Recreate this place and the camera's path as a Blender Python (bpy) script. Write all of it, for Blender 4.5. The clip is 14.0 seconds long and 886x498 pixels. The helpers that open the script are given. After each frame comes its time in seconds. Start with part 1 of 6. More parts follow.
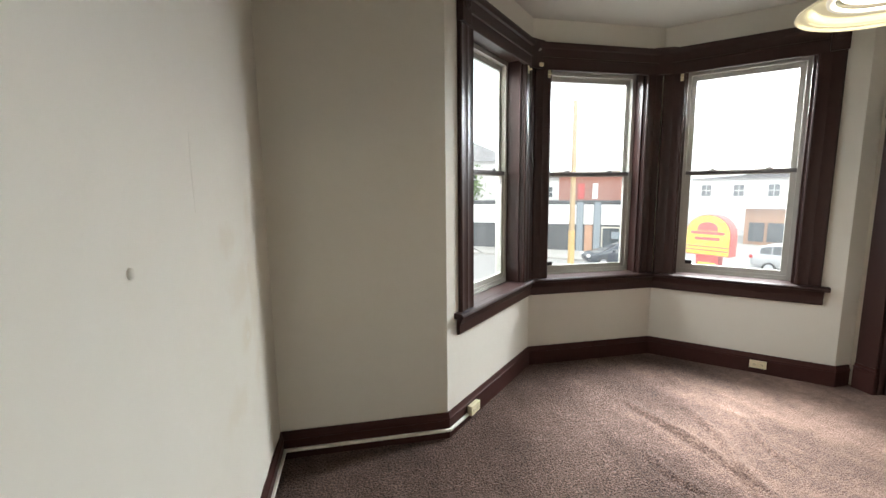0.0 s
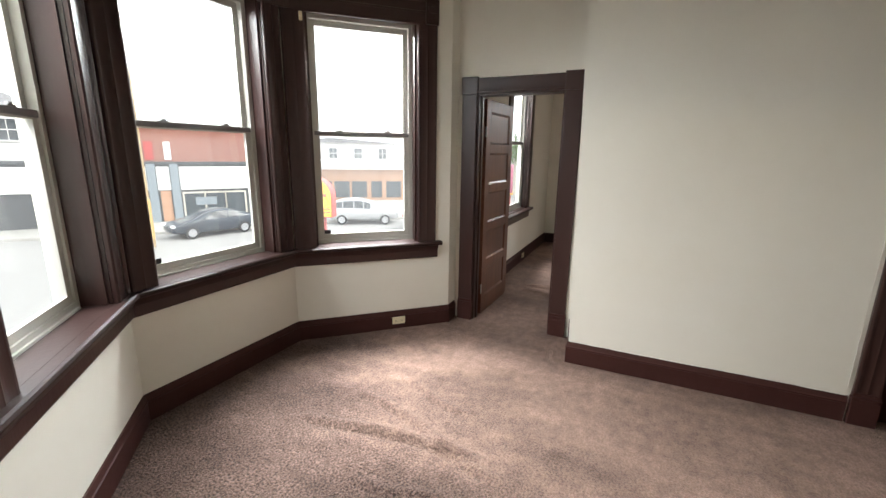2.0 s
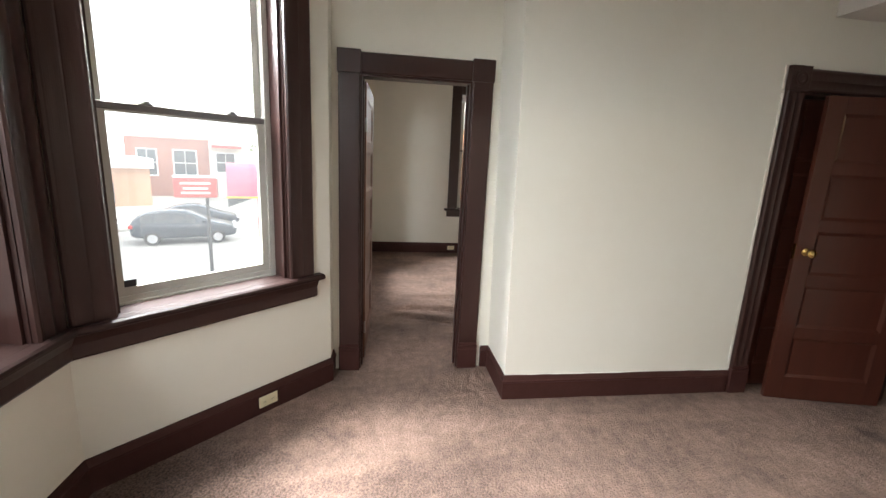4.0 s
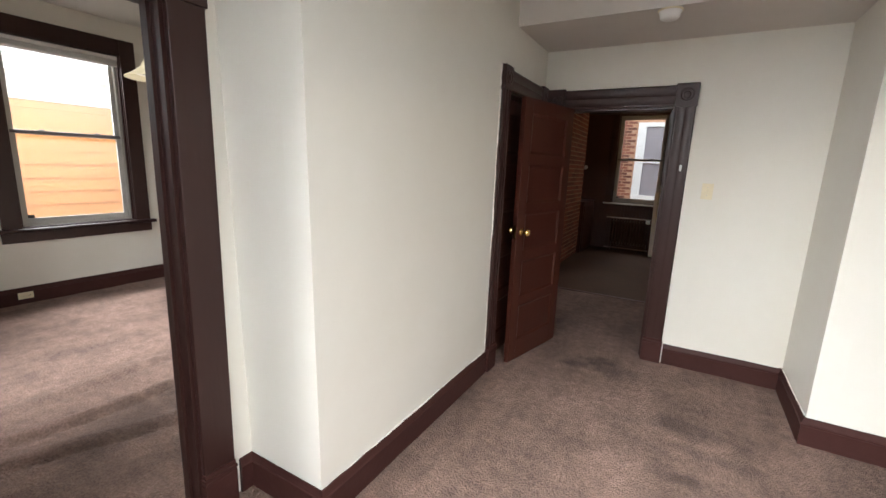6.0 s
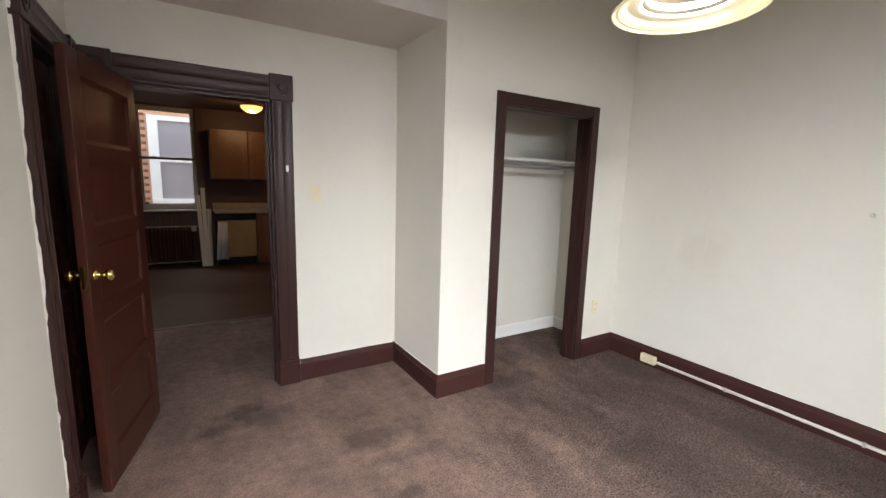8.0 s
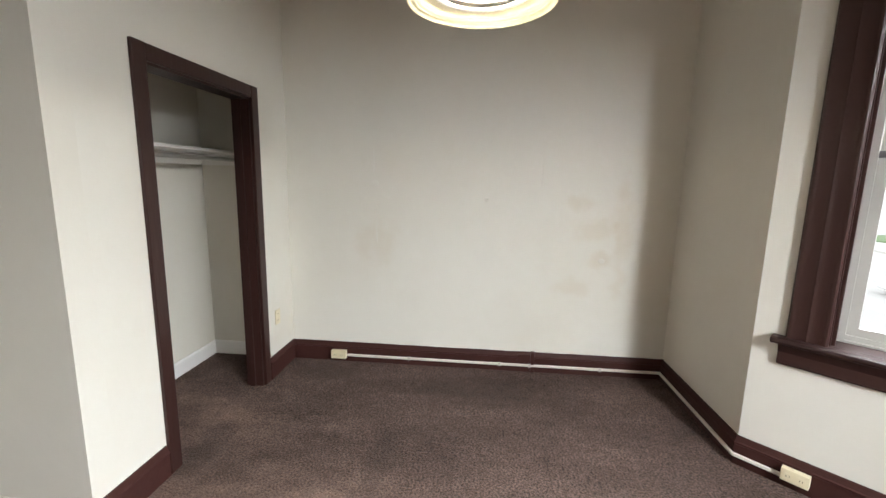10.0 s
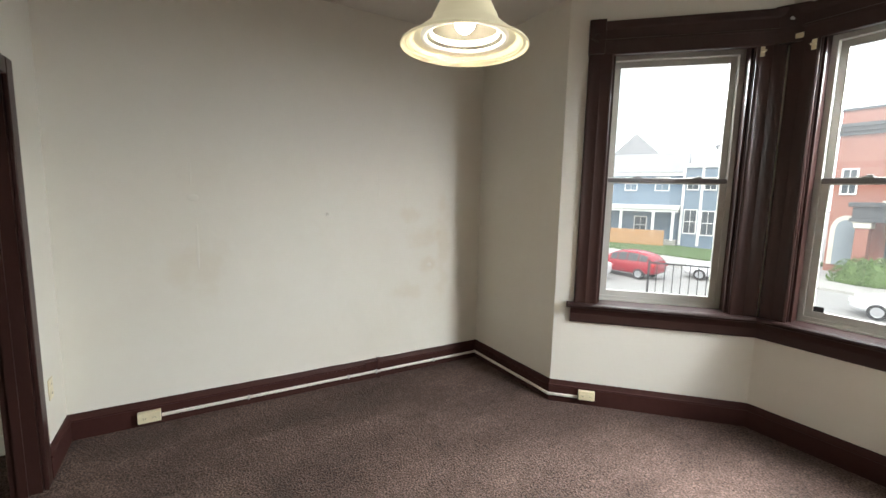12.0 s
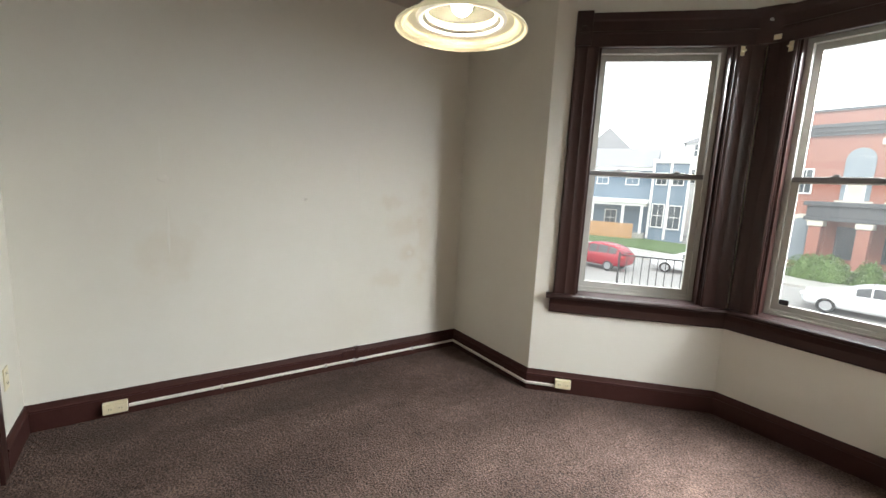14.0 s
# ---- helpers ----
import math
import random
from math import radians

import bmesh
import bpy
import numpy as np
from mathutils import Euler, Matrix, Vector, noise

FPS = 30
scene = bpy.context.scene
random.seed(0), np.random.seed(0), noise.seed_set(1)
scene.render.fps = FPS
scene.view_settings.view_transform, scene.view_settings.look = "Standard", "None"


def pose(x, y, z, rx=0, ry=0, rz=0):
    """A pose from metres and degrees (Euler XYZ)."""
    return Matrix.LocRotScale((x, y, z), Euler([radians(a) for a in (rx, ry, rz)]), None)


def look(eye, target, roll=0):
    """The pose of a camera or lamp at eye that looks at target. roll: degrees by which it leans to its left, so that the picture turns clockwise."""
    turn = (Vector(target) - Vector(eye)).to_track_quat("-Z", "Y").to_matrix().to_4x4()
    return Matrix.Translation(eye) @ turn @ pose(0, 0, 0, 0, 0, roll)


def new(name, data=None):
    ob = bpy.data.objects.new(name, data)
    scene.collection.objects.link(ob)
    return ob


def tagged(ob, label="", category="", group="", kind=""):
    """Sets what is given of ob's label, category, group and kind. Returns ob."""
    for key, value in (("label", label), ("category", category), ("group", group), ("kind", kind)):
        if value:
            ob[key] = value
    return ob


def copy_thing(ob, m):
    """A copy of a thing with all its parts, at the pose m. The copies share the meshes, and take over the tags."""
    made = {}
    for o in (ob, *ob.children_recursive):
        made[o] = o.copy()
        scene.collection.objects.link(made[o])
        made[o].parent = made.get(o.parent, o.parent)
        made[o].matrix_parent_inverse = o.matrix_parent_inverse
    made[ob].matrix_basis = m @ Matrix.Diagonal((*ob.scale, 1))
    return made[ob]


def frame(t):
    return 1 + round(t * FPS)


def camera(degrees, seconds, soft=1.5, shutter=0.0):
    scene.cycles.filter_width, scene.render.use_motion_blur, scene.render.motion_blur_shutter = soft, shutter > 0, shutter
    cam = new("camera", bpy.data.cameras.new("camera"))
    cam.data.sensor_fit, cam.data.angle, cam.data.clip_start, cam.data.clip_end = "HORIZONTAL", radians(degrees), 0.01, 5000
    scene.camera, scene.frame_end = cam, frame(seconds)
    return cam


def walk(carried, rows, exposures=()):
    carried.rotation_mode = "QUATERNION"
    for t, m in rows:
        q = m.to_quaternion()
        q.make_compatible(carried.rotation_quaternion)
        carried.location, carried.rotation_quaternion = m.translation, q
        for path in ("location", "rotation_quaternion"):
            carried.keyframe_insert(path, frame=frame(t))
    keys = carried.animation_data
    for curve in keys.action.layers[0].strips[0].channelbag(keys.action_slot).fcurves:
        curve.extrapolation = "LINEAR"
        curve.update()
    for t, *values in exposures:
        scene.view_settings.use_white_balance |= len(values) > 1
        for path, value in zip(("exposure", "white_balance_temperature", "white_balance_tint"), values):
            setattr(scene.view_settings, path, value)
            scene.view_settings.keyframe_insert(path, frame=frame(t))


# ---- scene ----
cam = camera(93.1, 14.0)
PATH = [
    (0, (0.106, 0.015, 1.54), (0.507, 1.955, 1.266), -0.6),
    (0.5, (0.174, 0.107, 1.566), (1.188, 1.802, 1.251), -0.6),
    (1, (0.2, 0.319, 1.525), (1.667, 1.626, 1.152), 0.3),
    (1.5, (0.23, 0.581, 1.521), (1.94, 1.532, 1.108), 1.1),
    (2, (0.34, 0.91, 1.539), (2.103, 1.74, 1.091), 0.8),
    (2.2, (0.386, 1.023, 1.548), (2.152, 1.847, 1.1), 0.8),
    (4.4, (1.221, 2.244, 1.488), (3.073, 1.606, 1.082), 2.8),
    (5, (1.637, 2.356, 1.464), (3.247, 1.243, 1.055), 2.6),
    (5.5, (1.932, 2.374, 1.476), (3.248, 0.923, 1.072), 2.5),
    (6, (2.249, 2.374, 1.503), (3.221, 0.67, 1.114), 2.2),
    (6.5, (2.508, 2.235, 1.482), (3.054, 0.347, 1.11), 2.2),
    (7, (2.715, 2.104, 1.475), (2.721, 0.136, 1.119), 2.5),
    (7.5, (2.882, 1.954, 1.516), (2.326, 0.062, 1.182), 2.2),
    (8, (2.926, 1.759, 1.491), (1.888, 0.079, 1.176), 1.6),
    (8.5, (2.956, 1.596, 1.493), (1.505, 0.259, 1.168), 1.5),
    (9, (2.961, 1.452, 1.528), (1.244, 0.485, 1.186), 1.6),
    (11.5, (2.764, 0.247, 1.527), (0.955, 1.058, 1.262), 0.6),
    (12, (2.835, 0.14, 1.53), (1.128, 1.152, 1.281), 1.3),
    (12.5, (2.827, 0.105, 1.541), (1.205, 1.244, 1.276), 2.2),
    (13, (2.796, 0.105, 1.508), (1.237, 1.328, 1.236), 3.0),
    (13.5, (2.781, 0.111, 1.499), (1.205, 1.31, 1.213), 3.1),
    (14, (2.779, 0.103, 1.526), (1.146, 1.219, 1.228), 2.9),
]
walk(cam, [(t, look(eye, target, roll)) for t, eye, target, roll in PATH], [(0, 0.76, 6450, 10), (1, 0.72, 6520, 11), (2, 0.82, 6550, 11), (4.6, 1.02, 6550, 11), (5.6, 1.12, 6500, 13), (6.5, 0.84, 6420, 14), (8, 1.04, 6400, 14), (9, 0.95, 6400, 13), (11.5, 0.80, 6480, 11), (12.5, 0.70, 6480, 10), (14, 0.69, 6480, 10)])

# ---- world, lamps, exposure ----
world = bpy.data.worlds.new("overcast_sky")
scene.world = world
world.use_nodes = True
wn, wl = world.node_tree.nodes, world.node_tree.links
wn.clear()
sky = wn.new("ShaderNodeTexSky")
sky.sky_type, sky.sun_disc = "NISHITA", False
sky.sun_elevation, sky.sun_rotation = radians(48), radians(200)
sky.air_density, sky.dust_density = 1.0, 4.0
haze = wn.new("ShaderNodeMixRGB")
haze.inputs[0].default_value = 0.75
haze.inputs[2].default_value = (11.6, 12.0, 12.5, 1)
wl.new(sky.outputs[0], haze.inputs[1])
bg = wn.new("ShaderNodeBackground")
bg.inputs[1].default_value = 0.15
wl.new(haze.outputs[0], bg.inputs[0])
wout = wn.new("ShaderNodeOutputWorld")
wl.new(bg.outputs[0], wout.inputs[0])

sun_data = bpy.data.lights.new("sun", "SUN")
sun_data.energy, sun_data.angle, sun_data.color = 1.5, radians(25), (1, 0.97, 0.93)
sun = new("sun", sun_data)
sun.matrix_world = look((0, 0, 40), (-9, 24, 13))


def area_lamp(name, centre, toward, width, height, watts, colour=(0.93, 0.975, 1.0)):
    d = bpy.data.lights.new(name, "AREA")
    d.spread = radians(155)
    d.shape, d.size, d.size_y, d.energy, d.color = "RECTANGLE", width, height, watts, colour
    ob = new(name, d)
    ob.matrix_world = look(centre, Vector(centre) + Vector(toward))
    return ob


def bulb_lamp(name, centre, watts, radius, colour):
    d = bpy.data.lights.new(name, "POINT")
    d.energy, d.shadow_soft_size, d.color = watts, radius, colour
    ob = new(name, d)
    ob.location = centre
    return ob


R2 = math.sqrt(0.5)
# sky light before the windows
area_lamp("window_light_west", (0.39, 3.68, 2.88), (R2, -R2, -0.58), 1.3, 1.1, 128)
area_lamp("window_light_middle", (2.16, 4.40, 2.88), (0, -1, -0.58), 1.3, 1.1, 108)
area_lamp("window_light_east", (3.93, 3.68, 2.88), (-R2, -R2, -0.58), 1.3, 1.1, 385)
area_lamp("room_light_east", (8.95, 0.355, 3.0), (-1, 0, -0.40), 1.2, 1.0, 190)
area_lamp("room_light_north", (5.905, 3.5, 3.0), (0, -1, -0.40), 1.2, 1.0, 190)
area_lamp("kitchen_light", (3.12, -7.6, 3.0), (0, 1, -0.62), 1.0, 0.9, 4)
area_lamp("kitchen_side_light", (5.0, -3.15, 2.3), (-1, -0.25, -0.35), 0.9, 1.2, 11)
bulb_lamp("pendant_bulb_light", (1.57, 0.956, 2.062), 4.5, 0.012, (1, 0.88, 0.68))
bulb_lamp("kitchen_bulb_light", (2.0, -5.2, 2.36), 6, 0.05, (1, 0.66, 0.32))

# ---- materials ----


def material(name, colour, rough=0.6, metal=0.0, grain=0.0, grain_scale=40.0, stain=0.0, stain_scale=1.5, bump=0.0, bump_scale=60.0, second=None, stretch=(1, 1, 1), random_tint=0.0, spec=0.5):
    """A painted, woven or cast surface: two scales of colour variation and a fine relief."""
    m = bpy.data.materials.new(name)
    m.use_nodes = True
    n, l = m.node_tree.nodes, m.node_tree.links
    b = n["Principled BSDF"]
    b.inputs["Base Color"].default_value = (*colour, 1)
    b.inputs["Roughness"].default_value, b.inputs["Metallic"].default_value = rough, metal
    b.inputs["Specular IOR Level"].default_value = spec
    tc = n.new("ShaderNodeTexCoord")
    mp = n.new("ShaderNodeMapping")
    mp.inputs["Scale"].default_value = stretch
    l.new(tc.outputs["Object"], mp.inputs[0])
    out = None
    dark = second or tuple(c * 0.55 for c in colour)
    if grain or stain:
        g = n.new("ShaderNodeTexNoise")
        g.inputs["Scale"].default_value, g.inputs["Detail"].default_value = grain_scale, 4
        s = n.new("ShaderNodeTexNoise")
        s.inputs["Scale"].default_value, s.inputs["Detail"].default_value = stain_scale, 6
        l.new(mp.outputs[0], g.inputs[0])
        l.new(mp.outputs[0], s.inputs[0])
        mix1, mix2 = n.new("ShaderNodeMixRGB"), n.new("ShaderNodeMixRGB")
        for mix, tex, amount, lo, hi in ((mix1, g, grain, 0.35, 0.7), (mix2, s, stain, 0.45, 0.75)):
            r = n.new("ShaderNodeMapRange")
            r.inputs[1].default_value, r.inputs[2].default_value, r.inputs[4].default_value = lo, hi, amount
            l.new(tex.outputs[0], r.inputs[0])
            l.new(r.outputs[0], mix.inputs[0])
            mix.inputs[2].default_value = (*dark, 1)
        mix1.inputs[1].default_value = (*colour, 1)
        l.new(mix1.outputs[0], mix2.inputs[1])
        out = mix2.outputs[0]
    if random_tint:
        info = n.new("ShaderNodeObjectInfo")
        hsv = n.new("ShaderNodeHueSaturation")
        r = n.new("ShaderNodeMapRange")
        r.inputs[3].default_value, r.inputs[4].default_value = 1 - random_tint, 1 + random_tint
        l.new(info.outputs["Random"], r.inputs[0])
        l.new(r.outputs[0], hsv.inputs["Value"])
        if out:
            l.new(out, hsv.inputs["Color"])
        else:
            hsv.inputs["Color"].default_value = (*colour, 1)
        out = hsv.outputs[0]
    if out:
        l.new(out, b.inputs["Base Color"])
    if bump:
        t = n.new("ShaderNodeTexNoise")
        t.inputs["Scale"].default_value, t.inputs["Detail"].default_value = bump_scale, 5
        l.new(mp.outputs[0], t.inputs[0])
        bp = n.new("ShaderNodeBump")
        bp.inputs["Strength"].default_value, bp.inputs["Distance"].default_value = bump, 0.01
        l.new(t.outputs[0], bp.inputs["Height"])
        l.new(bp.outputs[0], b.inputs["Normal"])
    return m


def glass_material(name, rough=0.0):
    m = bpy.data.materials.new(name)
    m.use_nodes = True
    n, l = m.node_tree.nodes, m.node_tree.links
    n.clear()
    clear, gloss, mix, o = (n.new("ShaderNode" + k) for k in ("BsdfTransparent", "BsdfGlossy", "MixShader", "OutputMaterial"))
    clear.inputs[0].default_value = (0.96, 0.98, 0.97, 1)
    gloss.inputs["Roughness"].default_value = 0.03
    mix.inputs[0].default_value = 0.035
    l.new(clear.outputs[0], mix.inputs[1])
    l.new(gloss.outputs[0], mix.inputs[2])
    # a faint pale film that puts the glare over the outdoor view into the glass
    veil, film = n.new("ShaderNodeBsdfTranslucent"), n.new("ShaderNodeMixShader")
    veil.inputs[0].default_value = (0.9, 0.9, 0.9, 1)
    film.inputs[0].default_value = 0.014
    l.new(mix.outputs[0], film.inputs[1])
    l.new(veil.outputs[0], film.inputs[2])
    l.new(film.outputs[0], o.inputs[0])
    return m


def glow_material(name, colour, strength):
    m = bpy.data.materials.new(name)
    m.use_nodes = True
    b = m.node_tree.nodes["Principled BSDF"]
    b.inputs["Base Color"].default_value = (*colour, 1)
    b.inputs["Emission Color"].default_value = (*colour, 1)
    b.inputs["Emission Strength"].default_value = strength
    return m


def wall_material():
    m = material("wall_paint", (0.702, 0.678, 0.604), 0.62, grain=0.05, grain_scale=9, stain=0.24, stain_scale=0.8, second=(0.53, 0.46, 0.35), bump=0.12, bump_scale=14, spec=0.35)
    return m


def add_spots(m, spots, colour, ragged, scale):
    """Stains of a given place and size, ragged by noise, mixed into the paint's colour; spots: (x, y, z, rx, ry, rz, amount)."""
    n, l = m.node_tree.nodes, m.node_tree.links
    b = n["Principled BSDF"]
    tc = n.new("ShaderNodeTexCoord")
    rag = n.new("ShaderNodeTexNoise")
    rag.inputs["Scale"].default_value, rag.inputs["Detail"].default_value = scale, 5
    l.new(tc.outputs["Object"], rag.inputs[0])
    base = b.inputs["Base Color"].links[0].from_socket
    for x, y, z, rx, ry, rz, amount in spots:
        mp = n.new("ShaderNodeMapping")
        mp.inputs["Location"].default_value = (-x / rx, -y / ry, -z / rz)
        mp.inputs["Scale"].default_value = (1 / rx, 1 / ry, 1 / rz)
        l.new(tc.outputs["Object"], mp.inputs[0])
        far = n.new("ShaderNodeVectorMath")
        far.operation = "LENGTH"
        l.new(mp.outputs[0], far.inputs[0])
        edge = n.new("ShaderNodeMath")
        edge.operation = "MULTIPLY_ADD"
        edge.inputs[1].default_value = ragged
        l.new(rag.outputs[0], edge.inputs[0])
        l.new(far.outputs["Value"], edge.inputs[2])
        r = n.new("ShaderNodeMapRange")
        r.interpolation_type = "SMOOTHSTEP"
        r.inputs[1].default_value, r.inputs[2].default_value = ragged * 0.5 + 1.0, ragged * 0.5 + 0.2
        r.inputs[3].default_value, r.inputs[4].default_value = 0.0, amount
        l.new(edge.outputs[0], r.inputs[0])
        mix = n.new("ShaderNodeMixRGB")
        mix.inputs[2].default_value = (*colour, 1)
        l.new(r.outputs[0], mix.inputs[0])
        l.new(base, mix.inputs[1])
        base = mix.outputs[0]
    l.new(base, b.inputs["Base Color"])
    return m


def carpet_material():
    """Cut pile: dark gaps between tufts, brushed patches and drag streaks."""
    m = bpy.data.materials.new("carpet_pile")
    m.use_nodes = True
    n, l = m.node_tree.nodes, m.node_tree.links
    b = n["Principled BSDF"]
    b.inputs["Roughness"].default_value, b.inputs["Specular IOR Level"].default_value = 0.95, 0.08
    b.inputs["Sheen Weight"].default_value, b.inputs["Sheen Roughness"].default_value = 0.05, 0.5
    tc = n.new("ShaderNodeTexCoord")

    def mapped(rz, sx, sy):
        mp = n.new("ShaderNodeMapping")
        mp.inputs["Rotation"].default_value, mp.inputs["Scale"].default_value = (0, 0, radians(rz)), (sx, sy, 1)
        l.new(tc.outputs["Object"], mp.inputs[0])
        return mp.outputs[0]

    def noise_tex(vec, scale, detail, rough=0.6):
        t = n.new("ShaderNodeTexNoise")
        t.inputs["Scale"].default_value, t.inputs["Detail"].default_value, t.inputs["Roughness"].default_value = scale, detail, rough
        l.new(vec, t.inputs[0])
        return t.outputs[0]

    def ranged(v, lo, hi, a, c):
        r = n.new("ShaderNodeMapRange")
        for i, x in enumerate((lo, hi, a, c)):
            r.inputs[i + 1].default_value = x
        l.new(v, r.inputs[0])
        return r.outputs[0]

    def product(a, c):
        x = n.new("ShaderNodeMath")
        x.operation = "MULTIPLY"
        l.new(a, x.inputs[0])
        l.new(c, x.inputs[1])
        return x.outputs[0]

    flat = mapped(0, 1, 1)
    tuft = noise_tex(flat, 88, 3, 0.6)
    clump = noise_tex(flat, 17, 4)
    patch = noise_tex(mapped(25, 1, 0.6), 2.3, 5)
    streak = noise_tex(mapped(-38, 9, 0.7), 1.0, 4)
    soil = noise_tex(mapped(60, 1, 1), 1.15, 6, 0.65)
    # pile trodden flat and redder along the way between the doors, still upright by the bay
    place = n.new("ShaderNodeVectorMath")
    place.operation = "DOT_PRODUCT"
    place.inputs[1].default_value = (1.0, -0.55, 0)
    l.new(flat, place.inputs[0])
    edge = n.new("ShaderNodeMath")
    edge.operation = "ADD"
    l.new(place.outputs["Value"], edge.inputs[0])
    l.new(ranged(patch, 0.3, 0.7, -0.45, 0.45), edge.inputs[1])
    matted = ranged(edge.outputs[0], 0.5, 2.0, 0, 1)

    def blended(a, c):
        x = n.new("ShaderNodeMix")
        l.new(matted, x.inputs[0])
        l.new(a, x.inputs[2])
        l.new(c, x.inputs[3])
        return x.outputs[0]

    smear = noise_tex(mapped(35, 1, 2.6), 3.2, 5, 0.7)
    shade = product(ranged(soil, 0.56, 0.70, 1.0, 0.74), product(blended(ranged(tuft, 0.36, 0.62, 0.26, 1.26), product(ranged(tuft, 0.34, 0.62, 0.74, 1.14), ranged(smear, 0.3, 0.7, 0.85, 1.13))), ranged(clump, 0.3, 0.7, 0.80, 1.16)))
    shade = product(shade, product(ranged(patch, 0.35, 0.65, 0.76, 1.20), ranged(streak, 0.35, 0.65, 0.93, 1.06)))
    # upright pile is coloured darker still, to offset the strong window light there
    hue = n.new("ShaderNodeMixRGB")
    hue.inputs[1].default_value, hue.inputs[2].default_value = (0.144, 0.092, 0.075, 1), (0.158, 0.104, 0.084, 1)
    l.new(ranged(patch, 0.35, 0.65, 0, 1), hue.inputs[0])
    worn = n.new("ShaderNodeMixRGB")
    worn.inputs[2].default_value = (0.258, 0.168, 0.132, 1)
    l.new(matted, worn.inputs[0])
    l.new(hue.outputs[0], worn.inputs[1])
    mul = n.new("ShaderNodeVectorMath")
    mul.operation = "SCALE"
    l.new(worn.outputs[0], mul.inputs[0])
    l.new(shade, mul.inputs["Scale"])
    l.new(mul.outputs[0], b.inputs["Base Color"])
    bp = n.new("ShaderNodeBump")
    bp.inputs["Strength"].default_value, bp.inputs["Distance"].default_value = 1.0, 0.022
    l.new(product(ranged(tuft, 0.3, 0.7, 0.3, 1.0), ranged(clump, 0.25, 0.75, 0.55, 1.0)), bp.inputs["Height"])
    l.new(bp.outputs[0], b.inputs["Normal"])
    return m


M_WALL = wall_material()
M_WALL_WEST = wall_material()
M_WALL_WEST.name = "stained_wall_paint"
add_spots(M_WALL_WEST, ((2.33, 0, 1.38, 0.16, 0.5, 0.09, 0.26), (2.47, 0, 0.94, 0.12, 0.5, 0.10, 0.3), (2.30, 0, 0.70, 0.20, 0.5, 0.10, 0.22), (2.42, 0, 1.17, 0.26, 0.5, 0.12, 0.26), (2.62, 0, 1.10, 0.10, 0.5, 0.5, 0.25), (0.75, 0, 1.0, 0.25, 0.5, 0.25, 0.2)), (0.56, 0.46, 0.32), 2.2, 6)
M_CEIL = material("ceiling_paint", (0.62, 0.60, 0.54), 0.8, stain=0.1, stain_scale=1.2, bump=0.1, bump_scale=30)
M_SOFFIT = material("soffit_paint", (0.62, 0.58, 0.54), 0.75, stain=0.1, stain_scale=2, bump=0.1, bump_scale=30)
M_WOOD = material("brown_trim_paint", (0.038, 0.0165, 0.0135), 0.34, grain=0.35, grain_scale=22, stain=0.3, stain_scale=3, second=(0.028, 0.012, 0.011), bump=0.12, bump_scale=40, stretch=(1, 1, 0.15), spec=0.35)
M_SILL = material("brown_sill_paint", (0.030, 0.0145, 0.0125), 0.45, grain=0.3, grain_scale=30, stain=0.4, stain_scale=4, second=(0.018, 0.009, 0.008), bump=0.08, bump_scale=50, spec=0.25)
M_BASE = material("brown_baseboard_paint", (0.052, 0.020, 0.017), 0.5, grain=0.3, grain_scale=25, stain=0.35, stain_scale=4, second=(0.035, 0.014, 0.012), bump=0.1, bump_scale=40, spec=0.16)
M_DOOR = material("red_brown_door_paint", (0.066, 0.0195, 0.0125), 0.30, grain=0.35, grain_scale=18, stain=0.25, stain_scale=2.5, second=(0.034, 0.012, 0.008), bump=0.08, bump_scale=35, stretch=(1, 1, 0.12), spec=0.3)
M_DOOR_WORN = material("worn_stained_wood", (0.16, 0.065, 0.035), 0.4, grain=0.5, grain_scale=20, stain=0.5, stain_scale=3, second=(0.06, 0.024, 0.016), bump=0.1, bump_scale=35, stretch=(1, 1, 0.12))
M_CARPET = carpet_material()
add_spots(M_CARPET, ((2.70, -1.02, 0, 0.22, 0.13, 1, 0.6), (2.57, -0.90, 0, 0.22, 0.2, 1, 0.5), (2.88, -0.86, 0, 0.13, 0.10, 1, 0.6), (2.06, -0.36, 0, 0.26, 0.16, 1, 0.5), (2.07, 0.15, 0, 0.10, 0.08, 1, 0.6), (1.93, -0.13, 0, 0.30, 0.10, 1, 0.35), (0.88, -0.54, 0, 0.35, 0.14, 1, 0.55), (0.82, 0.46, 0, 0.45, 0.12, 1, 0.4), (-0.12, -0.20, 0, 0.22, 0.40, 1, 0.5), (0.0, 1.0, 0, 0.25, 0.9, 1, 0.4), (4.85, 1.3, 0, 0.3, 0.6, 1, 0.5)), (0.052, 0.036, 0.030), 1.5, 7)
M_VINYL = material("cream_vinyl", (0.46, 0.45, 0.41), 0.45, stain=0.2, stain_scale=5, second=(0.34, 0.32, 0.28), bump=0.03)
M_RAIL = material("grey_sash_rail", (0.16, 0.15, 0.15), 0.45, stain=0.2, stain_scale=8)
M_GLASS = glass_material("window_glass")
M_BLACK = material("black_sticker", (0.012, 0.012, 0.014), 0.5, grain=0.2)
M_IVORY = material("ivory_plastic", (0.72, 0.64, 0.44), 0.35, stain=0.15, stain_scale=20)
M_CABLE = material("white_cable_cover", (0.72, 0.69, 0.62), 0.45, stain=0.3, stain_scale=9, second=(0.4, 0.34, 0.28))
M_WHITE = material("white_gloss_paint", (0.78, 0.77, 0.74), 0.4, stain=0.1, stain_scale=4)
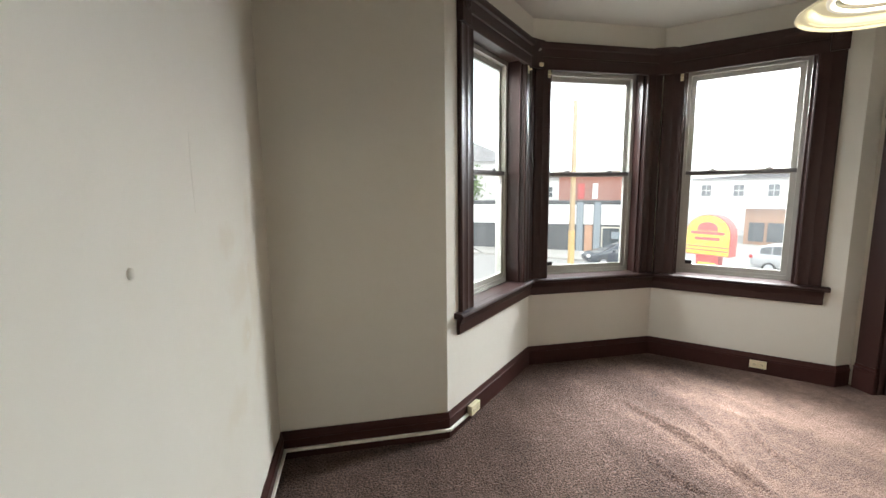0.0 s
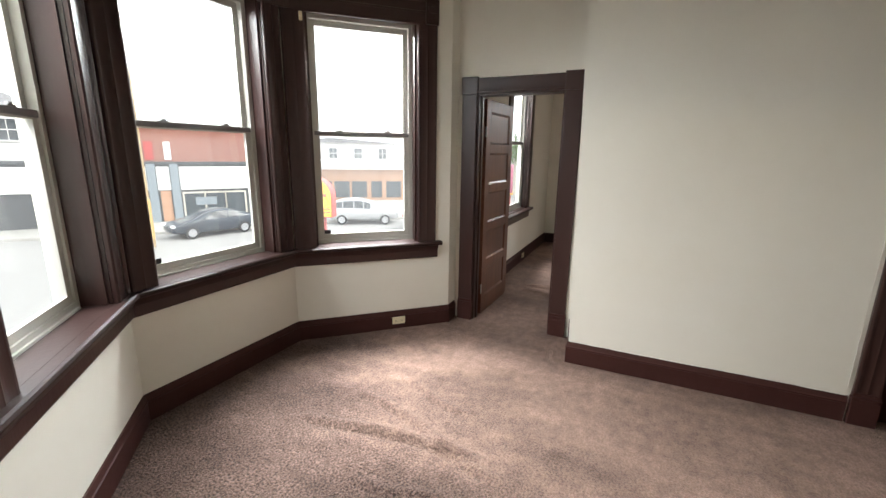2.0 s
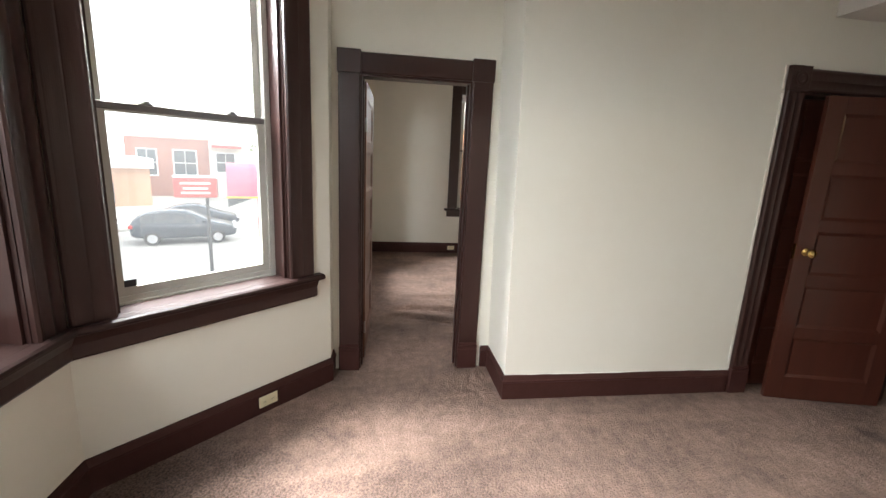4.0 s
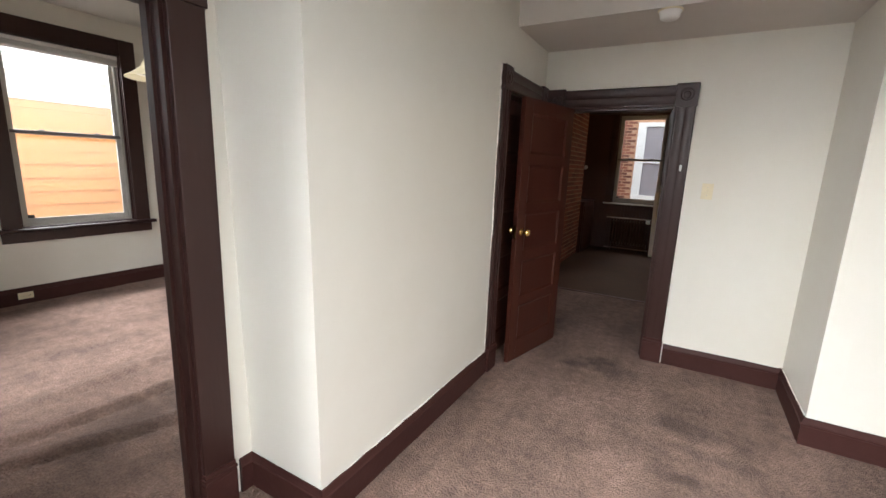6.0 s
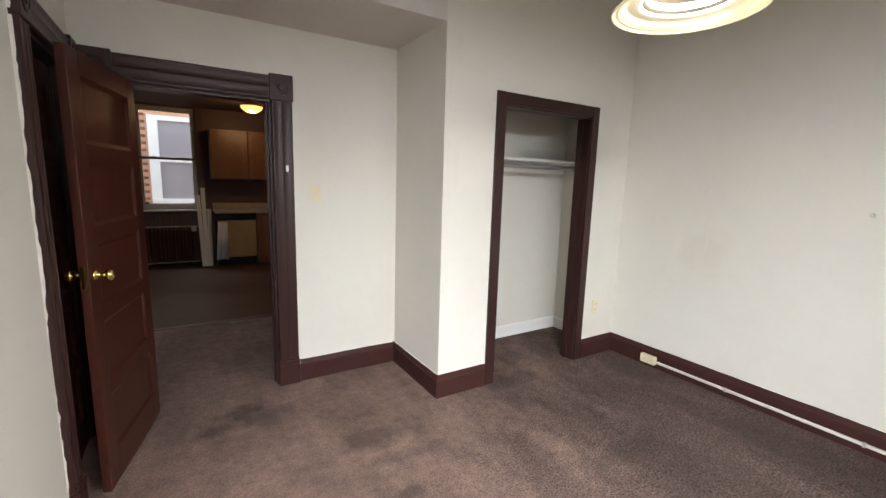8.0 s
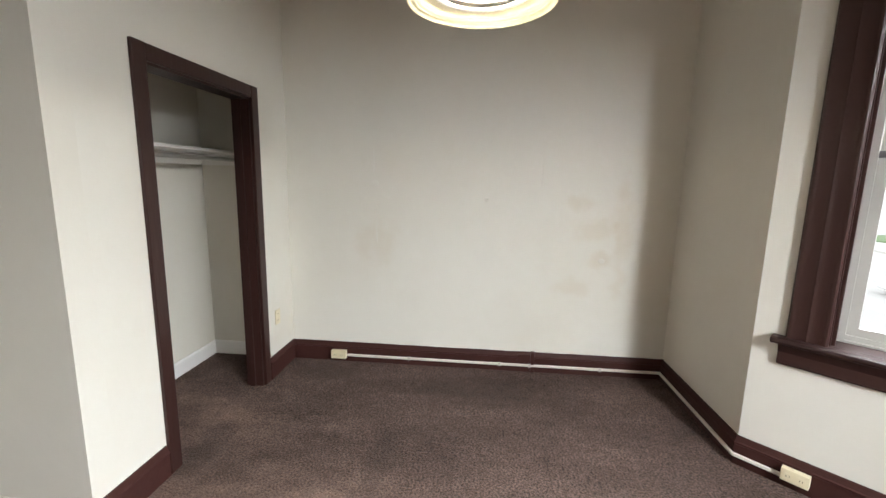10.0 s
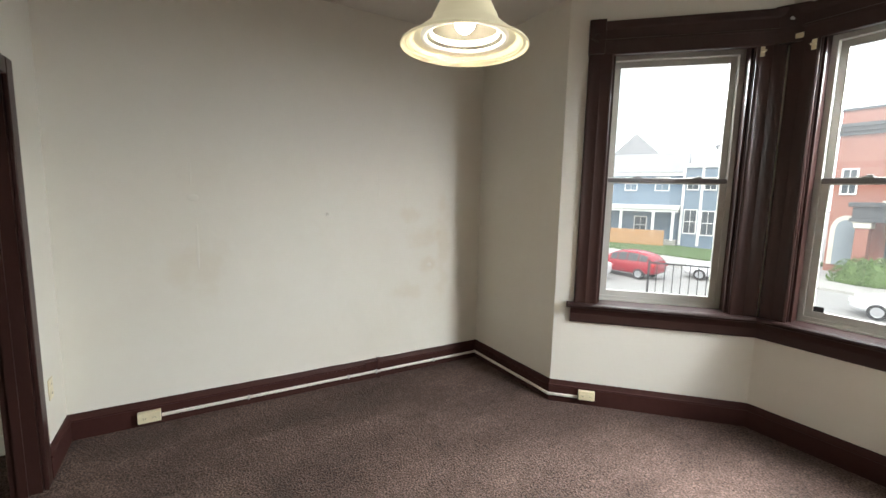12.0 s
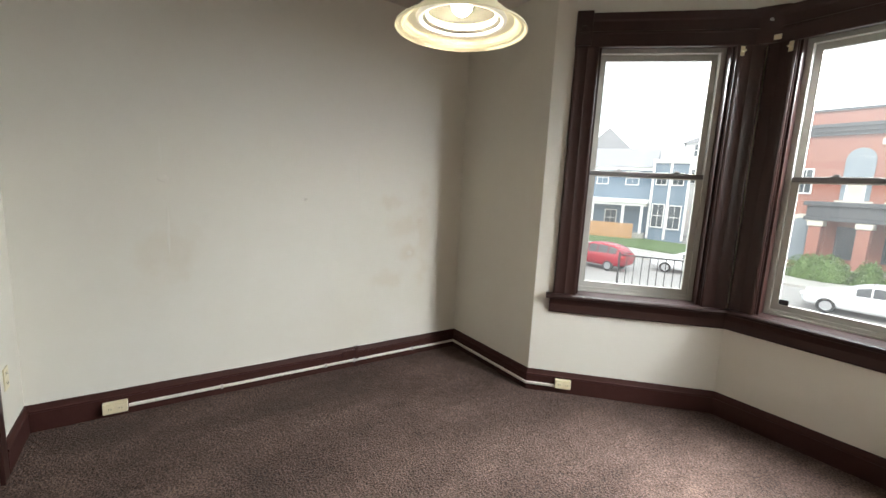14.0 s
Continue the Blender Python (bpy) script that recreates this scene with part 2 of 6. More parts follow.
M_BRASS = material("polished_brass", (0.83, 0.60, 0.22), 0.18, 1.0, stain=0.2, stain_scale=30)
M_STEEL = material("dull_steel", (0.55, 0.54, 0.52), 0.4, 0.9, stain=0.2, stain_scale=20)
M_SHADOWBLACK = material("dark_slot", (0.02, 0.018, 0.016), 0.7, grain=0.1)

# ---- mesh helpers ----


def part(name, bm, mat, parent=None, label="", smooth=False):
    me = bpy.data.meshes.new(name)
    bmesh.ops.recalc_face_normals(bm, faces=bm.faces)
    if smooth:
        for f in bm.faces:
            f.smooth = True
    bm.to_mesh(me)
    bm.free()
    me.materials.append(mat)
    ob = new(name, me)
    if parent:
        ob.parent = parent
    if label:
        ob["label"] = label
    return ob


def thing(name, m, label, category, group="", kind=""):
    ob = new(name)
    ob.empty_display_size = 0.1
    ob.matrix_world = m
    return tagged(ob, label, category, group, kind)


def add_box(bm, x0, x1, y0, y1, z0, z1, m=None, bevel=0.0):
    vs = [bm.verts.new((x, y, z)) for x in (x0, x1) for y in (y0, y1) for z in (z0, z1)]
    faces = [bm.faces.new([vs[i] for i in q]) for q in ((0, 1, 3, 2), (4, 6, 7, 5), (0, 4, 5, 1), (2, 3, 7, 6), (0, 2, 6, 4), (1, 5, 7, 3))]
    if bevel:
        edges = list({e for f in faces for e in f.edges})
        made = bmesh.ops.bevel(bm, geom=edges, offset=bevel, segments=2, affect="EDGES", profile=0.5)
        vs = list({v for f in made["faces"] for v in f.verts} | {v for v in vs if v.is_valid})
    if m is not None:
        bmesh.ops.transform(bm, matrix=m, verts=vs)
    return vs


def box_mesh(*args, **kw):
    bm = bmesh.new()
    add_box(bm, *args, **kw)
    return bm


def add_prism(bm, outline, axis_from, axis_to, m=None):
    """A closed outline in the local x-y plane drawn out along z."""
    lo = [bm.verts.new((x, y, axis_from)) for x, y in outline]
    hi = [bm.verts.new((x, y, axis_to)) for x, y in outline]
    n = len(outline)
    bm.faces.new(lo[::-1])
    bm.faces.new(hi)
    for i in range(n):
        bm.faces.new((lo[i], lo[(i + 1) % n], hi[(i + 1) % n], hi[i]))
    if m is not None:
        bmesh.ops.transform(bm, matrix=m, verts=lo + hi)
    return lo + hi


def add_lathe(bm, profile, steps=32, m=None):
    """A profile of (radius, z) turned about z."""
    rings = []
    for r, z in profile:
        rings.append([bm.verts.new((r * math.cos(a), r * math.sin(a), z)) for a in (2 * math.pi * i / steps for i in range(steps))])
    for a, b in zip(rings, rings[1:]):
        for i in range(steps):
            bm.faces.new((a[i], a[(i + 1) % steps], b[(i + 1) % steps], b[i]))
    vs = [v for r in rings for v in r]
    if m is not None:
        bmesh.ops.transform(bm, matrix=m, verts=vs)
    return vs


def lathe_mesh(profile, steps=32, m=None, capped=True):
    bm = bmesh.new()
    prof = list(profile)
    if capped:
        prof = [(0.0005, prof[0][1])] + prof + [(0.0005, prof[-1][1])]
    add_lathe(bm, prof, steps, m)
    return bm


def add_sweep(bm, path, profile, closed_profile=True):
    """A profile of (inward, z) carried with mitres along a plan path whose room side is on its right."""
    rings = []
    n = len(path)
    for i, p in enumerate(path):
        p = Vector(p)
        dirs = []
        if i > 0:
            dirs.append((p - Vector(path[i - 1])).normalized())
        if i < n - 1:
            dirs.append((Vector(path[i + 1]) - p).normalized())
        normals = [Vector((d.y, -d.x)) for d in dirs]
        nn = sum(normals, Vector((0, 0))).normalized()
        k = 1 / max(0.3, nn.dot(normals[0]))
        rings.append([bm.verts.new((p.x + nn.x * k * d, p.y + nn.y * k * d, z)) for d, z in profile])
    m = len(profile)
    for a, b in zip(rings, rings[1:]):
        for i in range(m):
            bm.faces.new((a[i], a[(i + 1) % m], b[(i + 1) % m], b[i]))
    bm.faces.new(rings[0][::-1])
    bm.faces.new(rings[-1])


def sweep_mesh(path, profile):
    bm = bmesh.new()
    add_sweep(bm, path, profile)
    return bm


def wall_frame(p0, p1):
    """Local x along the wall, y out of the room, z up."""
    u = (Vector(p1) - Vector(p0)).normalized()
    return Matrix(((u.x, -u.y, 0, p0[0]), (u.y, u.x, 0, p0[1]), (0, 0, 1, 0), (0, 0, 0, 1)))


def build_wall(name, p0, p1, thick, z0, z1, openings=(), e0=0.0, e1=0.0, mat=None, label="cream painted plaster wall"):
    """openings: (s0, s1, bottom, top)."""
    m = wall_frame(p0, p1)
    length = (Vector(p1) - Vector(p0)).length
    bm = bmesh.new()
    s = -e0
    for a, b, lo, hi in sorted(openings):
        add_box(bm, s, a, 0, thick, z0, z1)
        if lo > z0:
            add_box(bm, a, b, 0, thick, z0, lo)
        if hi < z1:
            add_box(bm, a, b, 0, thick, hi, z1)
        s = b
    add_box(bm, s, length + e1, 0, thick, z0, z1)
    ob = part(name, bm, mat or M_WALL)
    ob.matrix_world = m
    return tagged(ob, label, "wall", kind="structure")


# ---- the plan ----
CEIL = 2.90
SW, NW = (-0.37, -0.58), (-0.37, 2.43)
BAY_A, BAY_B, BAY_C, BAY_D = (0.625, 2.43), (1.555, 3.36), (2.765, 3.36), (3.695, 2.43)
NE, BOX_IN, BOX_OUT = (3.85, 2.43), (3.85, 1.290), (3.40, 1.290)
SE, REC_W, PIER = (3.40, -1.29), (1.495, -1.29), (1.495, -0.58)
BAY_L = 1.315
WIN_W, WIN_M, WIN_E = (0.29, 1.145), (0.155, 1.06), (0.17, 1.025)
WIN_LO, WIN_HI = 0.775, 2.55

build_wall("wall_west", SW, NW, 0.15, 0, CEIL, e0=0.9, e1=0.15, mat=M_WALL_WEST, label="cream plaster wall with stains and small bumps")
build_wall("wall_north_west", NW, BAY_A, 0.15, 0, CEIL)
build_wall("wall_bay_west", BAY_A, BAY_B, 0.24, 0, CEIL, [(*WIN_W, WIN_LO, WIN_HI)], e1=0.1)
build_wall("wall_bay_middle", BAY_B, BAY_C, 0.24, 0, CEIL, [(*WIN_M, WIN_LO, WIN_HI)])
build_wall("wall_bay_east", BAY_C, BAY_D, 0.24, 0, CEIL, [(*WIN_E, WIN_LO, WIN_HI)], e0=0.1)
build_wall("wall_north_east", BAY_D, NE, 0.12, 0, CEIL, e1=0.12)
build_wall("wall_side_door", NE, BOX_IN, 0.12, 0, CEIL, [(0.17, 0.91, 0, 2.03)])
box_wall = build_wall("wall_box_north", BOX_IN, BOX_OUT, 0.12, 0, CEIL, e0=0.1, e1=-0.12)
east_wall = build_wall("wall_east", BOX_OUT, SE, 0.12, 0, CEIL, [(1.74, 2.45, 0, 2.03)], e1=0.12)
build_wall("wall_recess", SE, REC_W, 0.12, 0, CEIL, [(0.165, 1.00, 0, 2.00)])
build_wall("wall_pier", REC_W, PIER, 0.12, 0, CEIL)
build_wall("wall_closet_front", PIER, SW, 0.12, 0, CEIL, [(0.475, 1.37, 0, 2.04)], e0=-0.12)
# the old box wall leans out towards its head
for v in box_wall.data.vertices:
    if v.co.y < 0.01 and v.co.z > 1:
        v.co.y -= 0.07
for v in east_wall.data.vertices:
    if v.co.x < 0.01 and v.co.z > 1:
        v.co.x -= 0.07
# closet
build_wall("wall_closet_back", (1.36, -1.29), (-0.37, -1.29), 0.12, 0, CEIL, e1=0.15)

ROOM = [SW, NW, BAY_A, BAY_B, BAY_C, BAY_D, NE, BOX_IN, BOX_OUT, SE, REC_W, PIER]


def slab(name, outline, z0, z1, mat, label, category):
    bm = bmesh.new()
    add_prism(bm, outline, z0, z1)
    return tagged(part(name, bm, mat), label, category, kind="structure")


slab("ceiling", [(-0.6, -1.45), (-0.6, 2.6), (0.6, 2.6), (1.45, 3.6), (2.87, 3.6), (3.75, 2.6), (4.0, 2.6), (4.0, -1.45)], CEIL, CEIL + 0.15, M_CEIL, "off-white painted plaster ceiling", "ceiling")
slab("ceiling_soffit", [(1.495, -1.29), (1.495, -0.578), (3.40, -0.578), (3.40, -1.29)], 2.46, CEIL - 0.002, M_SOFFIT, "lowered painted soffit over the doorway", "ceiling")


def inside(p, poly):
    hit = False
    for (x0, y0), (x1, y1) in zip(poly, poly[1:] + poly[:1]):
        if (y0 > p[1]) != (y1 > p[1]) and p[0] < x0 + (p[1] - y0) * (x1 - x0) / (y1 - y0):
            hit = not hit
    return hit


def ridge(x, y, x0, y0, x1, y1, height, width):
    """A rucked fold: a rise with a tight crease along one side."""
    d = Vector((x1 - x0, y1 - y0))
    q = Vector((x - x0, y - y0))
    t = q.dot(d) / d.length_squared
    if not 0 < t < 1:
        return 0.0
    off = (q.x * d.y - q.y * d.x) / d.length + 0.02 * math.sin(t * 7 + x0 * 5)
    swell = (1 - (2 * t - 1) ** 2) ** 0.5
    return height * swell * (math.exp(-(off / width) ** 2) - 0.75 * math.exp(-((off - width * 1.3) / (width * 0.45)) ** 2))


FOLDS = ((2.02, 2.62, 2.14, 1.45, 0.030, 0.036), (2.38, 2.40, 2.02, 1.38, 0.026, 0.036), (2.62, 2.25, 2.42, 1.70, 0.018, 0.03), (1.72, 2.05, 1.80, 1.5, 0.016, 0.03),
         (5.15, 2.05, 5.08, 0.75, 0.034, 0.05), (4.98, 2.05, 4.62, 0.95, 0.032, 0.05), (5.55, 1.9, 5.5, 0.5, 0.018, 0.06),
         (3.80, 1.43, 3.58, 1.40, 0.012, 0.03), (3.56, 1.46, 3.38, 1.37, 0.012, 0.028))


def carpet_height(x, y):
    z = sum(ridge(x, y, *f) for f in FOLDS)
    return z + 0.004 * noise.noise((x * 3.1, y * 3.1, 0.3)) + 0.003 * noise.noise((x * 14, y * 14, 2.0))


def carpet(name, x0, x1, y0, y1, step, keep, label):
    bm = bmesh.new()
    nx, ny = int((x1 - x0) / step) + 1, int((y1 - y0) / step) + 1
    grid = {}

    def vert(i, j):
        if (i, j) not in grid:
            x, y = x0 + i * step, y0 + j * step
            grid[i, j] = bm.verts.new((x, y, carpet_height(x, y)))
        return grid[i, j]

    for i in range(nx):
        for j in range(ny):
            if keep(x0 + (i + 0.5) * step, y0 + (j + 0.5) * step):
                bm.faces.new((vert(i, j), vert(i + 1, j), vert(i + 1, j + 1), vert(i, j + 1)))
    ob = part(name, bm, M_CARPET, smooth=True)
    return tagged(ob, label, "carpet", kind="structure")


def near_room(x, y):
    return any(inside((x + dx, y + dy), ROOM) for dx in (-0.07, 0.07) for dy in (-0.07, 0.07)) or (-0.42 < x < 1.45 and -1.33 < y < -0.5)


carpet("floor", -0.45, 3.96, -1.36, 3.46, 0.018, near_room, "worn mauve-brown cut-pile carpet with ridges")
slab("floor_slab", [(-0.52, -7.2), (-0.52, 2.58), (0.56, 2.58), (1.45, 3.58), (2.87, 3.58), (3.76, 2.58), (8.2, 2.58), (8.2, -7.2)], -0.35, -0.06, M_SHADOWBLACK, "dark underfloor below the carpet", "floor")

# ---- baseboards ----
BASE_PROFILE = [(0, 0.0), (0.018, 0.0), (0.018, 0.118), (0.022, 0.121), (0.022, 0.130), (0.017, 0.135), (0.012, 0.150), (0.008, 0.165), (0, 0.165)]


def baseboard(name, path, mat=None, profile=None, label="brown painted moulded baseboard"):
    return tagged(part(name, sweep_mesh(path, profile or BASE_PROFILE), mat or M_BASE), label, "baseboard", kind="structure")


baseboard("baseboard_west", [(0.045, -0.58), SW, NW, BAY_A, BAY_B, BAY_C, BAY_D, (3.70, 2.43), (3.825, 2.43)])
baseboard("baseboard_east", [(3.85, 1.36), BOX_IN, BOX_OUT, (3.40, -0.32)])
baseboard("baseboard_recess", [(2.26, -1.29), REC_W, PIER, (1.095, -0.58)])
CLOSET_BASE = [(0, 0), (0.014, 0), (0.014, 0.10), (0.008, 0.115), (0, 0.115)]
baseboard("baseboard_closet", [(1.36, -0.70), (1.36, -1.29), (-0.37, -1.29), (-0.37, -0.70)], M_WHITE, CLOSET_BASE, "white painted closet baseboard")

# ---- casings ----


def fluted(width, depth=0.026, flutes=2):
    """Cross-section of a reeded casing board: x over the width, y from the wall into the room."""
    pts = [(0, 0), (width, 0), (width, -depth * 0.7), (width - 0.008, -depth)]
    n = 10 * flutes
    a, b = width - 0.018, 0.018
    for i in range(n + 1):
        x = a + (b - a) * i / n
        pts.append((x, -depth + 0.0045 * abs(math.sin(math.pi * flutes * i / n)) ** 0.7))
    return pts + [(0.008, -depth), (0, -depth * 0.7)]


def casing_piece(name, s0, s1, z0, z1, m, parent, flutes=2, depth=0.026, mat=None):
    bm = bmesh.new()
    add_prism(bm, [(s0 + x, y) for x, y in fluted(s1 - s0, depth, flutes)], z0, z1)
    return part(name, bm, mat or M_WOOD, parent)


def head_piece(name, s0, s1, z0, z1, parent, depth=0.026, flutes=2, mat=None):
    """A reeded board laid level."""
    bm = bmesh.new()
    turn = Matrix(((0, 0, 1, 0), (0, 1, 0, 0), (1, 0, 0, 0), (0, 0, 0, 1)))
    add_prism(bm, [(z0 + x, y) for x, y in fluted(z1 - z0, depth, flutes)], s0, s1, turn)
    return part(name, bm, mat or M_WOOD, parent)


def corner_block(name, s0, s1, z0, z1, parent, depth=0.034, rosette=True):
    bm = bmesh.new()
    add_box(bm, s0, s1, -depth, 0, z0, z1, bevel=0.004)
    if rosette:
        c = Matrix.Translation(((s0 + s1) / 2, -depth, (z0 + z1) / 2)) @ pose(0, 0, 0, 90)
        r = min(s1 - s0, z1 - z0) * 0.36
        add_lathe(bm, [(r, -0.002), (r, 0.004), (r * 0.8, 0.006), (r * 0.7, 0.002), (r * 0.45, 0.002), (r * 0.35, 0.008), (0.0005, 0.010)], 20, c)
    return part(name, bm, M_WOOD, parent)


def plinth(name, s0, s1, parent, depth=0.034, height=0.20):
    bm = bmesh.new()
    add_box(bm, s0, s1, -depth, 0, 0, height - 0.05, bevel=0.003)
    add_box(bm, s0 + 0.002, s1 - 0.002, -depth + 0.002, 0, height - 0.05, height - 0.035)
    add_box(bm, s0 - 0.002, s1 + 0.002, -depth - 0.004, 0, height - 0.035, height - 0.022, bevel=0.004)
    add_box(bm, s0 + 0.003, s1 - 0.003, -depth + 0.004, 0, height - 0.022, height, bevel=0.003)
    return part(name, bm, M_BASE, parent)


def door_frame(name, p0, p1, s0, s1, top, thick, width, label, blocks=True, head=0.15, flat=False, plinths=True, plain=False, depth=0.026, rosette=True):
    """Jambs, casings, plinths and head of an opening s0..s1 of the wall p0 -> p1."""
    root = thing(name, wall_frame(p0, p1), label, "door frame", kind="structure")
    bm = bmesh.new()
    j = 0.02
    add_box(bm, s0, s0 + j, 0.001, thick, 0, top)
    add_box(bm, s1 - j, s1, 0.001, thick, 0, top)
    add_box(bm, s0 + j, s1 - j, 0.001, thick, top - j, top)
    add_box(bm, s0 + j, s0 + j + 0.012, thick * 0.45, thick * 0.75, 0, top - j)
    add_box(bm, s1 - j - 0.012, s1 - j, thick * 0.45, thick * 0.75, 0, top - j)
    part("jamb", bm, M_WOOD, root)
    sides = [(s0 - width + 0.008, s0 + 0.008), (s1 - 0.008, s1 + width - 0.008)]
    for k, (a, b) in enumerate(sides):
        low = 0.20 if plinths else 0.0
        if flat:
            bm = box_mesh(a, b, -0.02, 0, 0, top + width - 0.008, bevel=0.004)
            part("casing", bm, M_WOOD, root)
        elif plain:
            part("casing", box_mesh(a, b, -depth, 0, low, top - 0.004, bevel=0.005), M_WOOD, root)
        else:
            casing_piece("casing", a, b, low, top - 0.008 if blocks else top - 0.004, None, root, depth=depth)
        if plinths:
            plinth("plinth", a - 0.004, b + 0.004, root, depth=depth + 0.008)
        if blocks:
            corner_block("corner_block", a - 0.006, b + 0.006, top - 0.010, top + head, root, depth=depth + 0.008, rosette=rosette)
    if flat:
        part("head_casing", box_mesh(sides[0][1] + 0.001, sides[1][0] - 0.001, -0.019, 0, top - 0.008, top + width - 0.009, bevel=0.004), M_WOOD, root)
    elif blocks:
        head_piece("head_casing", sides[0][1] + 0.007, sides[1][0] - 0.007, top - 0.006, top + head - 0.012, root, depth=depth, flutes=2 if rosette else 1)
    else:
        bm = box_mesh(sides[0][0] - 0.004, sides[1][1] + 0.004, -depth - 0.004, 0, top - 0.003, top + head, bevel=0.004)
        part("head_casing", bm, M_WOOD, root)
    return root


# side doorway to the next room; doorway behind the open leaf; kitchen doorway; closet
door_frame("door_frame_side", NE, BOX_IN, 0.17, 0.91, 2.03, 0.12, 0.135, "dark brown casing with plain corner blocks round the open side doorway", head=0.13, plain=True, rosette=False)
door_frame("door_frame_east", BOX_OUT, SE, 1.74, 2.45, 2.03, 0.12, 0.125, "dark brown reeded casing round a closed doorway", head=0.14)
door_frame("door_frame_kitchen", SE, REC_W, 0.165, 1.00, 2.00, 0.12, 0.135, "dark brown reeded casing with rosette blocks", head=0.155)
door_frame("door_frame_closet", PIER, SW, 0.475, 1.37, 2.04, 0.12, 0.078, "plain dark brown casing round the open closet", blocks=False, flat=True, plinths=False)

# ---- ragged white paint where the walls meet the woodwork ----
M_SLOP = material("white_paint_edge", (0.74, 0.71, 0.64), 0.55, stain=0.2, stain_scale=12)


def paint_edge(name, a, b, across, reach, seed):
    """A thin uneven band of wall paint lapping over an edge from a to b, as wide as reach in the way across."""
    rr = random.Random(seed)
    a, b, across = Vector(a), Vector(b), Vector(across)
    n = max(8, int((b - a).length / 0.018))
    lift = (b - a).normalized().cross(across).normalized() * 0.0012
    bm = bmesh.new()
    rows = []
    wide = 0.5
    for i in range(n + 1):
        wide = min(1.0, max(0.06, wide + rr.uniform(-0.30, 0.30)))
        p = a + (b - a) * i / n
        rows.append([bm.verts.new(v) for v in (p - lift, p + across * reach * wide - lift, p + across * reach * wide + lift, p + lift)])
    for q, r in zip(rows, rows[1:]):
        for i in range(4):
            bm.faces.new((q[i], q[(i + 1) % 4], r[(i + 1) % 4], r[i]))
    return tagged(part(name, bm, M_SLOP), "uneven white paint edge lapping over the brown woodwork", "paint edge", kind="structure")


paint_edge("trim_paint_1", (3.398, -0.3115, 0.21), (3.398, -0.3115, 2.01), (-1, 0, 0), 0.012, 1)
paint_edge("trim_paint_2", (3.398, -0.3055, 2.03), (3.398, -0.3055, 2.17), (-1, 0, 0), 0.014, 2)
paint_edge("trim_paint_3", (2.2715, -1.288, 0.21), (2.2715, -1.288, 1.98), (0, 1, 0), 0.012, 3)
paint_edge("trim_paint_4", (3.400, 1.27, 0.1665), (3.400, -0.31, 0.1665), (-1, 0, 0), 0.009, 4)
paint_edge("trim_paint_5", (2.25, -1.290, 0.1665), (1.52, -1.290, 0.1665), (0, 1, 0), 0.009, 5)
paint_edge("trim_paint_6", (1.495, -1.27, 0.1665), (1.495, -0.60, 0.1665), (1, 0, 0), 0.008, 6)
paint_edge("trim_paint_7", (-0.370, -0.56, 0.1665), (-0.370, 2.41, 0.1665), (1, 0, 0), 0.007, 7)

# ---- bay window woodwork ----
SILL_PROFILE = [(0.0, 0.745), (0.050, 0.745), (0.062, 0.752), (0.066, 0.763), (0.062, 0.774), (0.050, 0.781), (0.0, 0.781)]
APRON_PROFILE = [(0.0, 0.635), (0.016, 0.635), (0.022, 0.645), (0.022, 0.70), (0.030, 0.715), (0.040, 0.735), (0.046, 0.745), (0.0, 0.745)]
HEAD_PROFILE = [(0.0, 2.505), (0.020, 2.505), (0.024, 2.512), (0.024, 2.585), (0.030, 2.590), (0.030, 2.60), (0.024, 2.605), (0.024, 2.665), (0.034, 2.675), (0.040, 2.70), (0.040, 2.715), (0.0, 2.715)]


def along(p, q, s):
    d = (Vector(q) - Vector(p)).normalized()
    return tuple(Vector(p) + d * s)


bay_trim = thing("bay_window_trim", Matrix.Identity(4), "dark brown painted bay window sill, apron and head casing", "window trim", kind="structure")
part("sill_nose", sweep_mesh([along(BAY_A, BAY_B, 0.085), BAY_B, BAY_C, along(BAY_C, BAY_D, BAY_L - 0.085)], SILL_PROFILE), M_SILL, bay_trim)
part("apron", sweep_mesh([along(BAY_A, BAY_B, 0.115), BAY_B, BAY_C, along(BAY_C, BAY_D, BAY_L - 0.115)], APRON_PROFILE), M_WOOD, bay_trim)
part("head_casing", sweep_mesh([along(BAY_A, BAY_B, 0.135), BAY_B, BAY_C, along(BAY_C, BAY_D, BAY_L - 0.135)], HEAD_PROFILE), M_WOOD, bay_trim)


